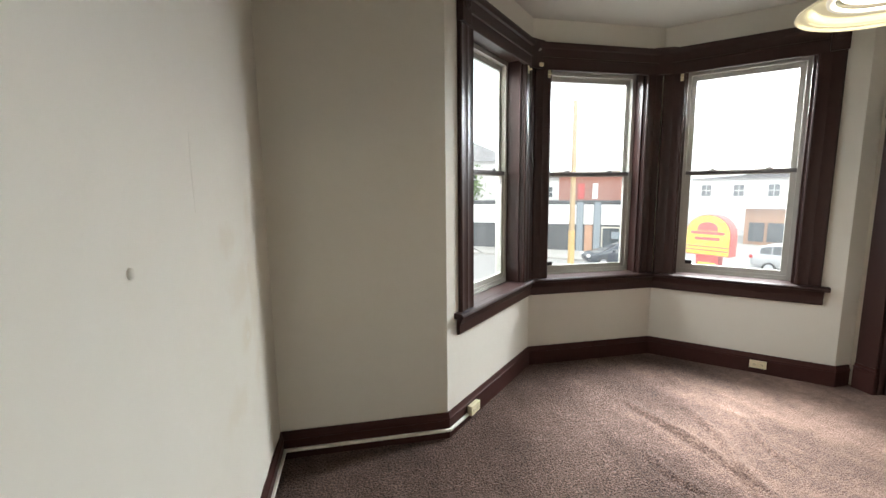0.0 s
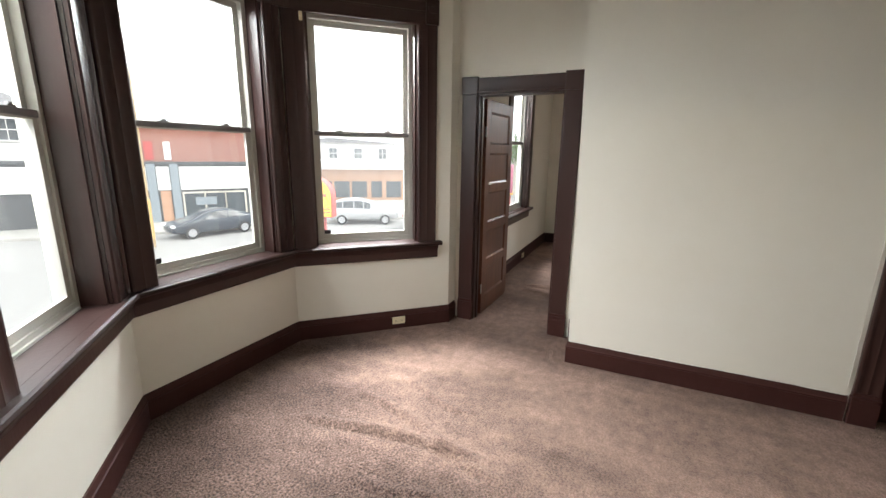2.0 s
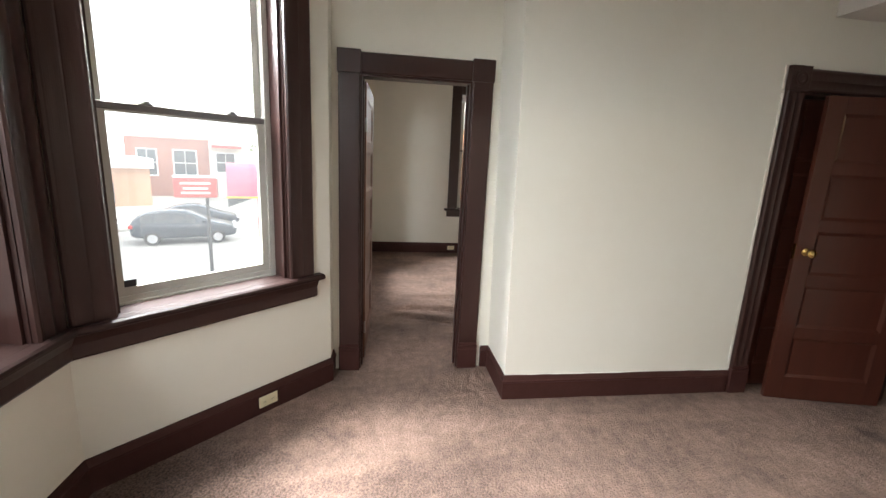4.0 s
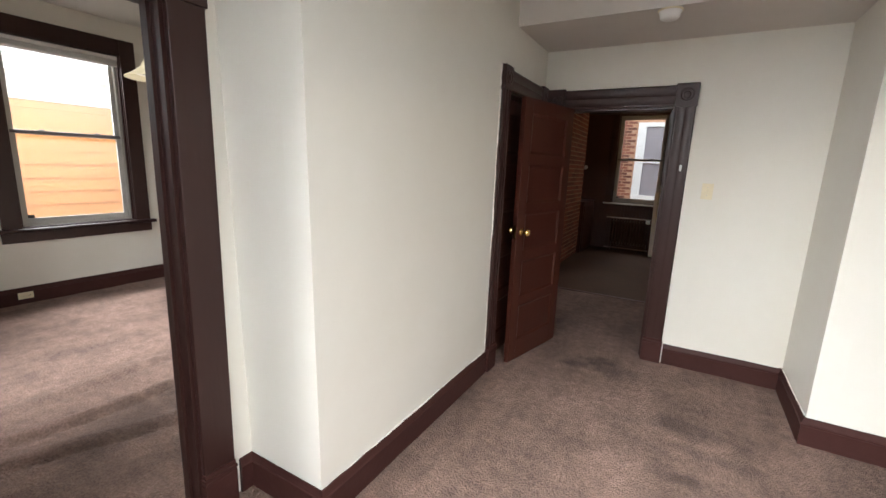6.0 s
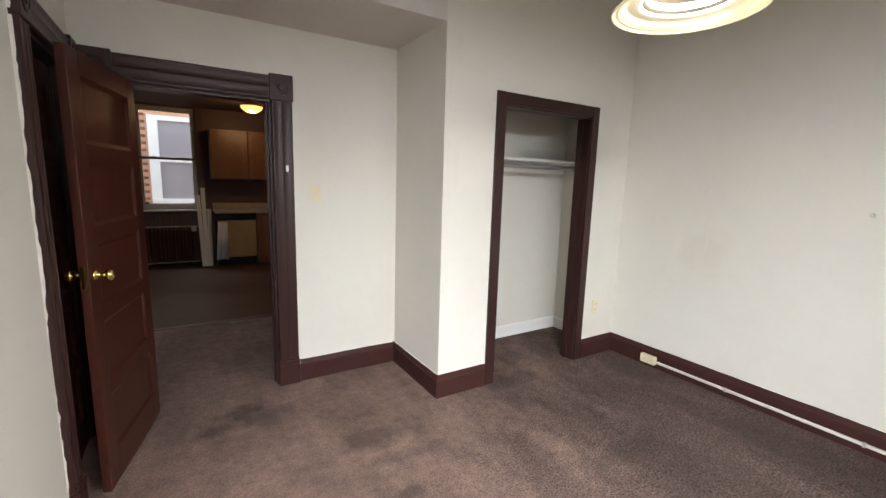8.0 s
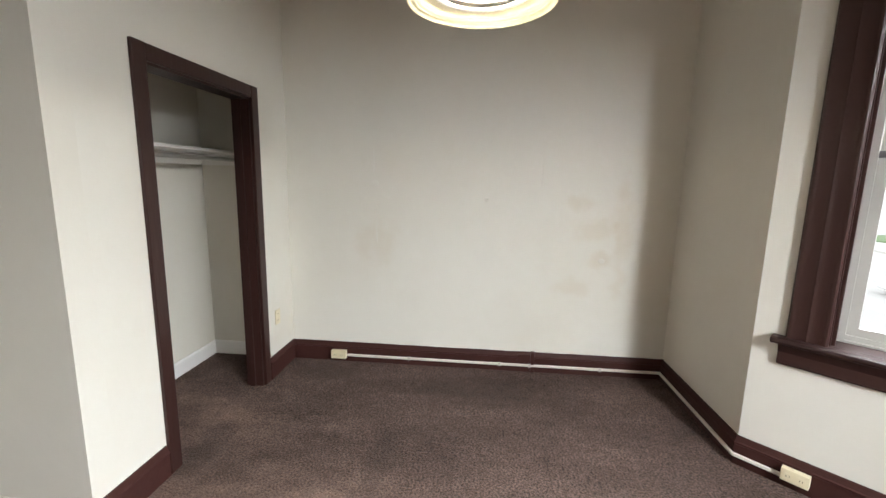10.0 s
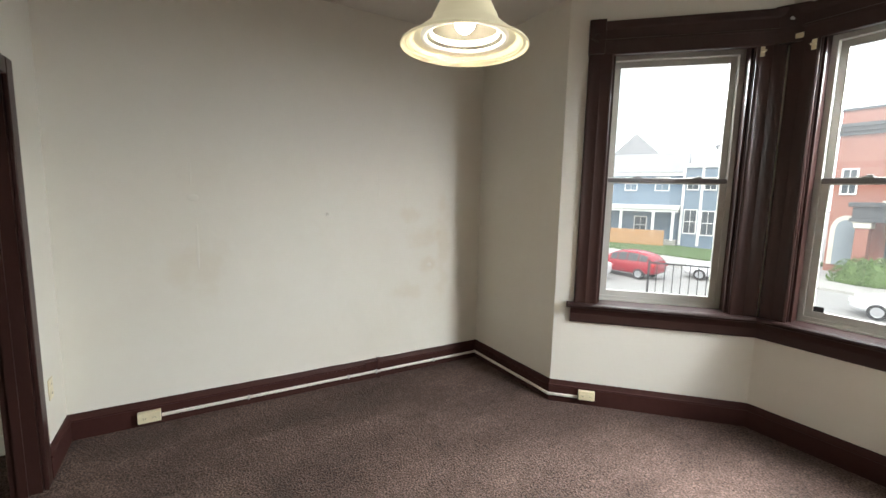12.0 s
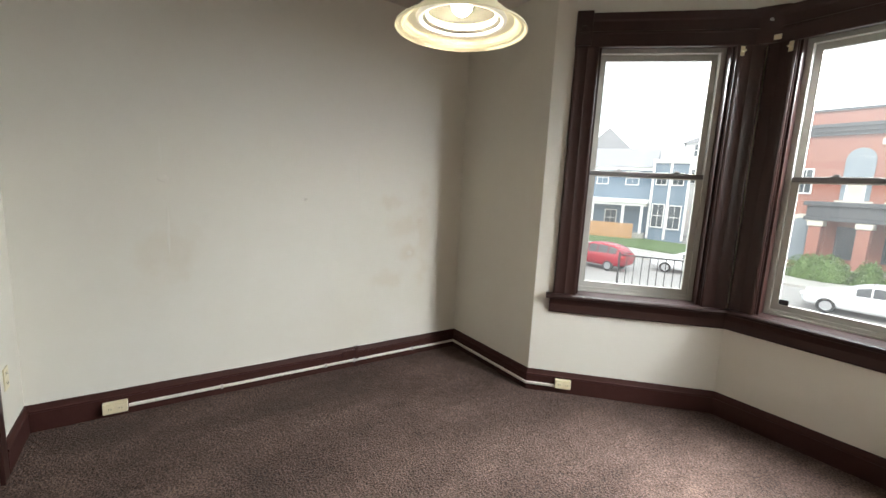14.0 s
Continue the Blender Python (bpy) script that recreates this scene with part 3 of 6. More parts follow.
def sash_window(name, m, s0, s1, z0, z1, glass_d, label, wall_thick, sticker=True, reveal=True, meet=None):
    """A cream vinyl double-hung window in an opening, with its wooden reveal. Local x along the wall, y outward."""
    root = thing(name, m, label, "window", kind="structure")
    f = 0.042
    d0, d1 = glass_d - 0.035, glass_d + 0.045
    bm = bmesh.new()
    for a, b, lo, hi in ((s0, s0 + f, z0, z1), (s1 - f, s1, z0, z1), (s0 + f, s1 - f, z0, z0 + f), (s0 + f, s1 - f, z1 - f, z1)):
        add_box(bm, a, b, d0, d1, lo, hi)
    add_box(bm, s0 + f, s1 - f, d0 - 0.012, d0, z0, z0 + 0.018)
    part("window_frame", bm, M_VINYL, root)
    mid = meet or (z0 + z1) / 2 + 0.02
    w = 0.040
    for label2, lo, hi, off in (("lower_sash", z0 + f, mid + 0.018, -0.012), ("upper_sash", mid - 0.018, z1 - f, 0.016)):
        bm = bmesh.new()
        a, b, da, db = s0 + f + 0.001, s1 - f - 0.001, glass_d + off - 0.011, glass_d + off + 0.011
        add_box(bm, a, a + w, da, db, lo, hi)
        add_box(bm, b - w, b, da, db, lo, hi)
        add_box(bm, a + w, b - w, da, db, lo, lo + w)
        add_box(bm, a + w, b - w, da, db, hi - w, hi)
        sash = part(label2, bm, M_VINYL, root)
        pane = part("pane", box_mesh(a + w, b - w, glass_d + off - 0.002, glass_d + off + 0.002, lo + w, hi - w), M_GLASS, sash)
        pane.visible_shadow = False
    part("meeting_rail", box_mesh(s0 + f, s1 - f, glass_d - 0.030, glass_d + 0.002, mid - 0.014, mid + 0.018, bevel=0.004), M_RAIL, root, "grey meeting rail")
    for k in (0.28, 0.74):
        bm = bmesh.new()
        c = s0 + (s1 - s0) * k
        add_box(bm, c - 0.028, c + 0.028, glass_d - 0.030, glass_d - 0.006, mid + 0.018, mid + 0.026, bevel=0.003)
        add_box(bm, c - 0.010, c + 0.018, glass_d - 0.026, glass_d - 0.010, mid + 0.026, mid + 0.036, bevel=0.003)
        part("sash_lock", bm, M_RAIL, root)
    if sticker:
        part("sticker", box_mesh(s0 + 0.075, s0 + 0.135, glass_d - 0.0165, glass_d - 0.0145, z0 + 0.075, z0 + 0.115), M_BLACK, root, "black sticker")
    if reveal:
        bm = bmesh.new()
        add_box(bm, s0 - 0.001, s0 + 0.010, 0.001, d0, z0, z1)
        add_box(bm, s1 - 0.010, s1 + 0.001, 0.001, d0, z0, z1)
        add_box(bm, s0 + 0.010, s1 - 0.010, 0.001, d0, z1 - 0.010, z1 + 0.001)
        for a, b in ((s0 + 0.010, s0 + 0.024), (s1 - 0.024, s1 - 0.010)):
            add_box(bm, a, b, 0.02, 0.045, z0 + 0.001, z1 - 0.010)
        part("reveal", bm, M_WOOD, root)
        part("window_sill", box_mesh(s0 + 0.0005, s1 - 0.0005, -0.004, d0 - 0.013, z0 - 0.003, z0 + 0.007, bevel=0.002), M_SILL, root)
    return root


def bracket(parent, s, z):
    bm = bmesh.new()
    add_box(bm, s - 0.012, s + 0.012, -0.030, -0.026, z - 0.03, z + 0.03, bevel=0.001)
    add_box(bm, s - 0.012, s + 0.012, -0.055, -0.030, z - 0.006, z + 0.004, bevel=0.001)
    return part("shade_bracket", bm, M_IVORY, parent, "cream metal shade bracket")


FACETS = (("window_1", BAY_A, BAY_B, WIN_W, BAY_L, (0.135, None)), ("window_2", BAY_B, BAY_C, WIN_M, 1.21, (None, None)), ("window_3", BAY_C, BAY_D, WIN_E, BAY_L, (None, 0.135)))
for wname, p, q, (s0, s1), length, ends in FACETS:
    m = wall_frame(p, q)
    root = sash_window(wname, m, s0, s1, WIN_LO, WIN_HI, 0.17, "white double-hung sash window set in dark brown woodwork", 0.24, sticker=wname != "window_1", meet=1.675)
    a = ends[0] if ends[0] is not None else 0.012
    b = length - (ends[1] if ends[1] is not None else 0.012)
    casing_piece("casing", a, s0 + 0.006, WIN_LO - 0.004, 2.505, None, root)
    casing_piece("casing", s1 - 0.006, b, WIN_LO - 0.004, 2.505, None, root)
    if ends[0]:
        corner_block("corner_block", a - 0.006, a + 0.10, 2.51, 2.73, root, 0.046)
    if ends[1]:
        corner_block("corner_block", b - 0.10, b + 0.006, 2.51, 2.73, root, 0.046)
    bracket(root, s1 + 0.02, 2.47) if ends[0] else bracket(root, s0 - 0.02, 2.47)
    if wname == "window_2":
        part("shade_block", box_mesh(s0 - 0.115, s0 - 0.075, -0.040, -0.026, 2.525, 2.555, bevel=0.003), M_IVORY, root, "small cream block")
        part("hook", lathe_mesh([(0.006, 0), (0.006, 0.02), (0.010, 0.026), (0.004, 0.032)], 10, Matrix.Translation((0.03, -0.054, 2.64)) @ pose(0, 0, 0, 90)), M_STEEL, root, "small steel hook")
for p, ang in ((BAY_B, 1), (BAY_C, -1)):
    bm = bmesh.new()
    add_prism(bm, [(-0.07, -0.020), (0.07, -0.020), (0.085, -0.052), (0.0, -0.052), (-0.085, -0.052)], 2.51, 2.73)
    ob = part("corner_post_block", bm, M_WOOD, bay_trim)
    ob.matrix_world = Matrix.Translation((p[0], p[1], 0)) @ pose(0, 0, 0, 0, 0, 22.5 * ang)

# ---- doors ----


def knob_profile():
    return [(0.026, 0.0), (0.026, 0.004), (0.018, 0.008), (0.009, 0.012), (0.009, 0.030), (0.016, 0.036), (0.026, 0.046), (0.028, 0.056), (0.022, 0.066), (0.010, 0.070)]


def panel_door(name, m, width, height, mat, label, panels=5, knobs=True, thick=0.036):
    """A door of stacked level panels. Local x from the hinge, y through the thickness, z up."""
    root = thing(name, m, label, "door")
    stile, rail, low = 0.105, 0.075, 0.16
    h = thick / 2
    bm = bmesh.new()
    add_box(bm, 0, stile, -h, h, 0, height, bevel=0.002)
    add_box(bm, width - stile, width, -h, h, 0, height, bevel=0.002)
    step = (height - low - 0.10 - rail * (panels - 1)) / panels
    z = 0.0
    add_box(bm, stile, width - stile, -h, h, 0, low)
    spans = []
    z = low
    for k in range(panels):
        spans.append((z, z + step))
        z += step
        add_box(bm, stile, width - stile, -h, h, z, z + (rail if k < panels - 1 else height - z))
        z += rail
    part("door_leaf", bm, mat, root)
    for z0, z1 in spans:
        bm = bmesh.new()
        x0, x1 = stile, width - stile
        add_box(bm, x0, x1, -0.007, 0.007, z0, z1)
        for side in (-1, 1):
            out = side * h * 0.98
            inn = side * 0.008
            g = 0.020
            ring_o = [bm.verts.new((x, out, zz)) for x, zz in ((x0, z0), (x1, z0), (x1, z1), (x0, z1))]
            ring_i = [bm.verts.new((x, inn, zz)) for x, zz in ((x0 + g, z0 + g), (x1 - g, z0 + g), (x1 - g, z1 - g), (x0 + g, z1 - g))]
            for i in range(4):
                bm.faces.new((ring_o[i], ring_o[(i + 1) % 4], ring_i[(i + 1) % 4], ring_i[i]))
        part("panel", bm, mat, root)
    if knobs:
        handle = new("door_handle")
        handle.parent = root
        bm = bmesh.new()
        for side in (-1, 1):
            add_lathe(bm, [(0.0005, 0.0)] + knob_profile() + [(0.0005, 0.071)], 20, Matrix.Translation((width - 0.06, side * h, 1.03)) @ pose(0, 0, 0, 90 if side < 0 else -90))
        part("knob", bm, M_BRASS, handle, "polished brass door knob", smooth=True)
        part("latch_plate", box_mesh(width - 0.0005, width + 0.002, -0.012, 0.012, 0.98, 1.08), M_BRASS, handle)
        part("keyhole_plate", box_mesh(width - 0.072, width - 0.048, -h - 0.002, -h, 0.86, 0.92, bevel=0.0008), M_BRASS, handle)
    for zz in (0.25, height - 0.28):
        bm = bmesh.new()
        add_lathe(bm, [(0.0005, zz - 0.045), (0.007, zz - 0.045), (0.007, zz + 0.045), (0.0005, zz + 0.045)], 10, Matrix.Translation((-0.004, -h, 0)))
        part("hinge", bm, M_STEEL, root)
    return root


panel_door("door_1", pose(3.150, -1.262, 0.010, rz=77.2), 0.735, 1.985, M_DOOR, "dark red-brown five-panel door standing open against the wall")
panel_door("door_2", pose(3.992, 2.236, 0.012, rz=-2.2), 0.72, 1.99, M_DOOR_WORN, "worn brown five-panel door open into the next room", knobs=False)
panel_door("door_3", pose(3.478, -1.138, 0.012, rz=90), 0.668, 1.985, M_DOOR, "dark brown panel door closed in its frame", knobs=False)
bm = bmesh.new()
add_box(bm, 2.310, 2.326, -1.266, -1.254, 1.53, 1.575, bevel=0.002)
tagged(part("strike_plate", bm, M_STEEL), "small steel plate on the door casing", "plate")

# ---- closet ----
closet = thing("closet_shelf", Matrix.Identity(4), "white closet shelf on cleats with a hanging rod", "shelf")
part("board", box_mesh(-0.365, 1.355, -1.285, -0.93, 1.685, 1.705, bevel=0.002), M_WHITE, closet)
part("cleat", box_mesh(-0.368, -0.35, -1.28, -0.90, 1.60, 1.685), M_WHITE, closet)
part("cleat", box_mesh(1.34, 1.358, -1.28, -0.90, 1.60, 1.685), M_WHITE, closet)
part("cleat", box_mesh(-0.345, 1.335, -1.288, -1.27, 1.60, 1.684), M_WHITE, closet)
bm = bmesh.new()
add_lathe(bm, [(0.0005, -0.34), (0.015, -0.34), (0.015, 1.335), (0.0005, 1.335)], 14, Matrix.Translation((0, -0.96, 1.64)) @ pose(0, 0, 0, 0, 90))
part("rod", bm, M_STEEL, closet, "grey steel hanging rod")

# ---- pendant lamp ----
M_SHADE = glow_material("lit_cream_glass_shade", (0.52, 0.47, 0.31), 0.42)
M_SHADE_IN = glow_material("lit_white_glass_ring", (0.6, 0.57, 0.48), 0.45)
M_BULB = glow_material("lit_bulb", (1.0, 0.93, 0.78), 6.0)
pendant = thing("pendant_lamp", pose(1.57, 0.956, 2.035), "lit cream bell-shaped pendant lamp hanging from the ceiling", "lamp")
shade = [(0.218, 0.0), (0.216, 0.006), (0.204, 0.013), (0.198, 0.012), (0.175, 0.030), (0.150, 0.050), (0.128, 0.068), (0.116, 0.078), (0.108, 0.100), (0.090, 0.135), (0.062, 0.165), (0.040, 0.180), (0.030, 0.185)]
inner = [(r - 0.004, z - 0.002) for r, z in shade]
bm = bmesh.new()
add_lathe(bm, shade + inner[::-1] + [shade[0]], 64)
part("shade", bm, M_SHADE, pendant, smooth=True)
# coloured near black so that the close bulb light doesn't bleach the inner glass
M_LINER = material("darkened_cream_liner", (0.035, 0.032, 0.024), 0.7, stain=0.1, stain_scale=8)
bm = bmesh.new()
add_lathe(bm, [(r - 0.006, z - 0.003) for r, z in shade[6:]], 48)
part("liner", bm, M_LINER, pendant, "greyish glass dome round the bulb", smooth=True)
bm = bmesh.new()
add_lathe(bm, [(0.197, 0.0075), (0.192, 0.012), (0.187, 0.0125), (0.183, 0.016)], 56)
part("rim_ring", bm, M_SHADE, pendant, smooth=True)
bm = bmesh.new()
add_lathe(bm, [(0.150, 0.036), (0.147, 0.026), (0.132, 0.028), (0.130, 0.036), (0.131, 0.058), (0.134, 0.056), (0.150, 0.036)], 56)
part("inner_ring", bm, M_SHADE_IN, pendant, "white ring inside the shade", smooth=True)
bm = bmesh.new()
add_lathe(bm, [(0.129, 0.034), (0.121, 0.037), (0.120, 0.052), (0.126, 0.053), (0.129, 0.034)], 56)
part("groove_ring", bm, M_LINER, pendant, "thin dark ring inside the shade", smooth=True)
bm = bmesh.new()
add_lathe(bm, [(0.119, 0.042), (0.112, 0.044), (0.111, 0.056), (0.117, 0.058), (0.119, 0.042)], 56)
part("dome_ring", bm, M_SHADE_IN, pendant, smooth=True)
bm = bmesh.new()
add_lathe(bm, [(0.0005, 0.046), (0.018, 0.049), (0.032, 0.062), (0.036, 0.076), (0.030, 0.092), (0.016, 0.106), (0.0005, 0.108)], 24)
part("bulb", bm, M_BULB, pendant, "glowing bulb", smooth=True)
bm = bmesh.new()
add_lathe(bm, [(0.0005, 0.10), (0.018, 0.10), (0.020, 0.15), (0.030, 0.186), (0.022, 0.215), (0.008, 0.225), (0.0005, 0.226)], 20)
part("socket", bm, M_SHADE, pendant, smooth=True)
bm = bmesh.new()
add_lathe(bm, [(0.0005, 0.22), (0.004, 0.22), (0.004, 0.835), (0.0005, 0.835)], 8)
part("cord", bm, M_SHADE, pendant)
bm = bmesh.new()
add_lathe(bm, [(0.0005, 0.822), (0.045, 0.832), (0.062, 0.850), (0.066, 0.8649), (0.0005, 0.8649)], 24)
part("canopy", bm, M_SHADE, pendant, smooth=True)

# ---- small fixtures ----
bm = bmesh.new()
add_lathe(bm, [(0.0005, -0.052), (0.042, -0.052), (0.052, -0.044), (0.056, -0.030), (0.058, -0.012), (0.064, -0.010), (0.066, 0.0), (0.0005, 0.0)], 32)
smoke = thing("smoke_detector", pose(2.475, -0.64, 2.459), "round white smoke detector on the soffit", "smoke detector")
part("cover", bm, M_WHITE, smoke, smooth=True)
part("base_ring", lathe_mesh([(0.068, -0.009), (0.070, -0.004), (0.070, 0.0)], 32), M_IVORY, smoke)


def wall_plate(name, m, label, kind, w=0.072, h=0.115, deep=0.006):
    """A plate lying on a wall: local x along the wall, -y into the room."""
    root = thing(name, m, label, "switch" if kind == "switch" else "outlet")
    part("plate", box_mesh(-w / 2, w / 2, -deep, 0, -h / 2, h / 2, bevel=min(0.004, deep * 0.4)), M_IVORY, root)
    if kind == "switch":
        part("toggle", box_mesh(-0.005, 0.005, -deep - 0.012, -deep, -0.010, 0.014, bevel=0.002), M_IVORY, root)
        for z in (-0.03, 0.03):
            part("screw", lathe_mesh([(0.003, 0), (0.003, 0.001)], 8, Matrix.Translation((0, -deep, z)) @ pose(0, 0, 0, 90)), M_STEEL, root)
    else:
        wide = w > h
        for k in (-1, 1):
            c = (k * 0.026, 0) if wide else (0, k * 0.026)
            face = part("socket_face", box_mesh(c[0] - 0.016, c[0] + 0.016, -deep - 0.002, -deep, c[1] - 0.014, c[1] + 0.014, bevel=0.0008), M_IVORY, root)
            for d in (-0.006, 0.006):
                part("slot", box_mesh(c[0] + d - 0.0012, c[0] + d + 0.0012, -deep - 0.0026, -deep - 0.002, c[1] - 0.006, c[1] + 0.004), M_SHADOWBLACK, face)
    return root


def on_wall(p0, p1, s, z, proud=0.0):
    return wall_frame(p0, p1) @ Matrix.Translation((s, -proud, z))


wall_plate("light_switch", on_wall(SE, REC_W, 3.40 - 2.125, 1.39), "ivory light switch plate beside the kitchen doorway", "switch")
wall_plate("wall_outlet", on_wall(PIER, SW, 1.495 + 0.108, 0.445), "ivory outlet plate beside the closet", "outlet")
wall_plate("surface_outlet", on_wall(SW, NW, 0.58 - 0.17, 0.070, 0.022), "ivory surface-mounted outlet box on the baseboard", "outlet", 0.125, 0.068, 0.040)
wall_plate("surface_outlet", on_wall(BAY_A, BAY_B, 0.265, 0.085, 0.022), "ivory surface-mounted outlet box below the bay window", "outlet", 0.115, 0.066, 0.036)
wall_plate("baseboard_outlet", on_wall(BAY_C, BAY_D, 0.84, 0.080, 0.022), "ivory outlet plate set in the bay baseboard", "outlet", 0.115, 0.066, 0.010)

# cable covers, with clips, along the baseboards
CABLE_PROFILE = [(0.018, 0.048), (0.030, 0.048), (0.033, 0.051), (0.033, 0.063), (0.030, 0.066), (0.018, 0.066)]
cable = thing("cable_cover", Matrix.Identity(4), "white cable cover running along the brown baseboard", "cable")
part("cover", sweep_mesh([(-0.37, -0.105), NW, BAY_A, along(BAY_A, BAY_B, 0.205)], CABLE_PROFILE), M_CABLE, cable)
for y in (0.42, 1.16, 1.40, 1.95):
    part("clip", box_mesh(-0.352, -0.334, y - 0.008, y + 0.008, 0.042, 0.072, bevel=0.002), M_STEEL, cable, "small metal clip")
bm = box_mesh(-0.37, -0.340, 1.405, 1.435, 0.0, 0.172, bevel=0.003)
add_box(bm, -0.353, -0.342, 1.300, 1.404, 0.094, 0.150, bevel=0.003)
tagged(part("baseboard_patch", bm, M_BASE), "brown baseboard joint block", "baseboard", kind="structure")
bm = bmesh.new()
add_lathe(bm, [(0.0005, 0.0), (0.013, 0.0), (0.012, 0.005), (0.007, 0.008), (0.0005, 0.009)], 14, pose(-0.37, 1.01, 1.372, ry=90))
tagged(part("wall_plug", bm, M_WALL, smooth=True), "small painted-over nail head on the plaster wall", "nail")
for y, z, w, h in ((0.134, 1.485, 0.032, 0.022), (0.148, 1.16, 0.010, 0.15), (0.125, 1.66, 0.008, 0.09), (1.90, 0.93, 0.025, 0.020), (1.42, 1.60, 0.008, 0.12)):
    bm = bmesh.new()
    bmesh.ops.create_icosphere(bm, subdivisions=3, radius=1)
    bmesh.ops.scale(bm, vec=(0.0016, w, h), verts=bm.verts)
    bmesh.ops.translate(bm, vec=(-0.37, y, z), verts=bm.verts)
    tagged(part("plaster_bump", bm, M_WALL, smooth=True), "raised bump in the painted plaster", "bump", kind="structure")

# ---- the next room ----
build_wall("wall_next_north", (3.97, 2.43), (7.82, 2.43), 0.15, 0, CEIL, [(1.48, 2.39, WIN_LO, WIN_HI)], e1=0.15)
build_wall("wall_next_east", (7.82, 2.43), (7.82, -2.60), 0.15, 0, CEIL, [(1.51, 2.51, 0.75, 2.55)], e1=0.12)
build_wall("wall_next_south", (7.82, -2.60), (4.47, -2.60), 0.12, 0, CEIL)
build_wall("wall_next_west", (4.47, -2.60), (4.47, 1.16), 0.12, 0, CEIL, e0=0.12)
build_wall("wall_next_return", (4.35, 1.16), (3.97, 1.16), 0.12, 0, CEIL)
slab("ceiling_next", [(4.0, -2.8), (4.0, 2.65), (8.2, 2.65), (8.2, -2.8)], CEIL + 0.002, CEIL + 0.15, M_CEIL, "off-white painted ceiling of the next room", "ceiling")
carpet("floor_next", 3.90, 8.0, -2.65, 2.46, 0.03, lambda x, y: y > 1.1 or x > 4.3, "worn mauve-brown carpet with ridges in the next room")
baseboard("baseboard_next", [(3.97, 2.43), (7.82, 2.43), (7.82, -2.60)])

nm = wall_frame((3.97, 2.43), (7.82, 2.43))
win = sash_window("window_4", nm, 1.48, 2.39, WIN_LO, WIN_HI, 0.10, "white double-hung window with dark brown casing", 0.15, meet=1.675)
em = wall_frame((7.82, 2.43), (7.82, -2.60))
win2 = sash_window("window_5", em, 1.51, 2.51, 0.75, 2.55, 0.10, "white double-hung window with a raised blind", 0.15, meet=1.675)
for root, s0, s1, lo, hi in ((win, 1.48, 2.39, WIN_LO, WIN_HI), (win2, 1.51, 2.51, 0.75, 2.55)):
    for a, b in ((s0 - 0.14, s0 + 0.006), (s1 - 0.006, s1 + 0.14)):
        part("casing", box_mesh(a, b, -0.024, 0, lo - 0.004, hi + 0.16, bevel=0.004), M_WOOD, root)
    part("head_casing", box_mesh(s0 + 0.007, s1 - 0.007, -0.023, 0, hi - 0.006, hi + 0.159, bevel=0.004), M_WOOD, root)
    part("sill_nose", box_mesh(s0 - 0.19, s1 + 0.19, -0.075, 0.02, lo - 0.04, lo - 0.005, bevel=0.008), M_SILL, root)
    part("apron", box_mesh(s0 - 0.15, s1 + 0.15, -0.022, 0, lo - 0.14, lo - 0.041, bevel=0.004), M_WOOD, root)
blind = thing("window_blind", em, "white blind drawn up to the window head", "blind")
part("head_rail", box_mesh(1.53, 2.49, 0.012, 0.055, 2.495, 2.535, bevel=0.002), M_WHITE, blind)
for k in range(6):
    part("slat", box_mesh(1.535, 2.485, 0.010, 0.057, 2.452 + k * 0.007, 2.456 + k * 0.007), M_WHITE, blind)
part("bottom_rail", box_mesh(1.532, 2.488, 0.012, 0.054, 2.432, 2.450, bevel=0.002), M_WHITE, blind)
wall_plate("baseboard_outlet", on_wall((7.82, 2.43), (7.82, -2.60), 1.46, 0.085, 0.022), "ivory outlet plate on the next room's baseboard", "outlet", 0.115, 0.066, 0.010)
wall_plate("baseboard_outlet", on_wall((3.97, 2.43), (7.82, 2.43), 2.30, 0.085, 0.022), "ivory outlet plate below the next room's window", "outlet", 0.115, 0.066, 0.010)

other_pendant = copy_thing(pendant, pose(5.66, 0.62, 2.035))
tagged(other_pendant, "cream bell-shaped pendant lamp in the next room", "lamp")

# ---- kitchen ----
M_KWALL = material("dark_red_kitchen_paint", (0.095, 0.034, 0.022), 0.5, grain=0.2, grain_scale=12, stain=0.4, stain_scale=1.5, second=(0.06, 0.025, 0.018), bump=0.1, bump_scale=20)
M_WAINSCOT = material("dark_beadboard", (0.075, 0.028, 0.020), 0.4, grain=0.4, grain_scale=14, stain=0.3, stain_scale=3, stretch=(1, 1, 0.2))
M_KFLOOR = material("brown_vinyl_floor", (0.075, 0.038, 0.022), 0.55, grain=0.4, grain_scale=16, stain=0.5, stain_scale=2.5, second=(0.035, 0.022, 0.016), bump=0.06, bump_scale=25, spec=0.2)
# the unlit ceiling above the dome lamp: its shade is put into the colour
M_KCEIL = material("shaded_kitchen_ceiling", (0.07, 0.04, 0.028), 0.8, stain=0.3, stain_scale=2)
M_CABINET = material("stained_oak_cabinet", (0.18, 0.072, 0.027), 0.38, grain=0.5, grain_scale=14, stain=0.3, stain_scale=3, second=(0.14, 0.055, 0.022), bump=0.08, bump_scale=30, stretch=(1, 1, 0.15))
M_COUNTER = material("speckled_beige_counter", (0.42, 0.33, 0.24), 0.3, grain=0.5, grain_scale=80, stain=0.2, stain_scale=6)
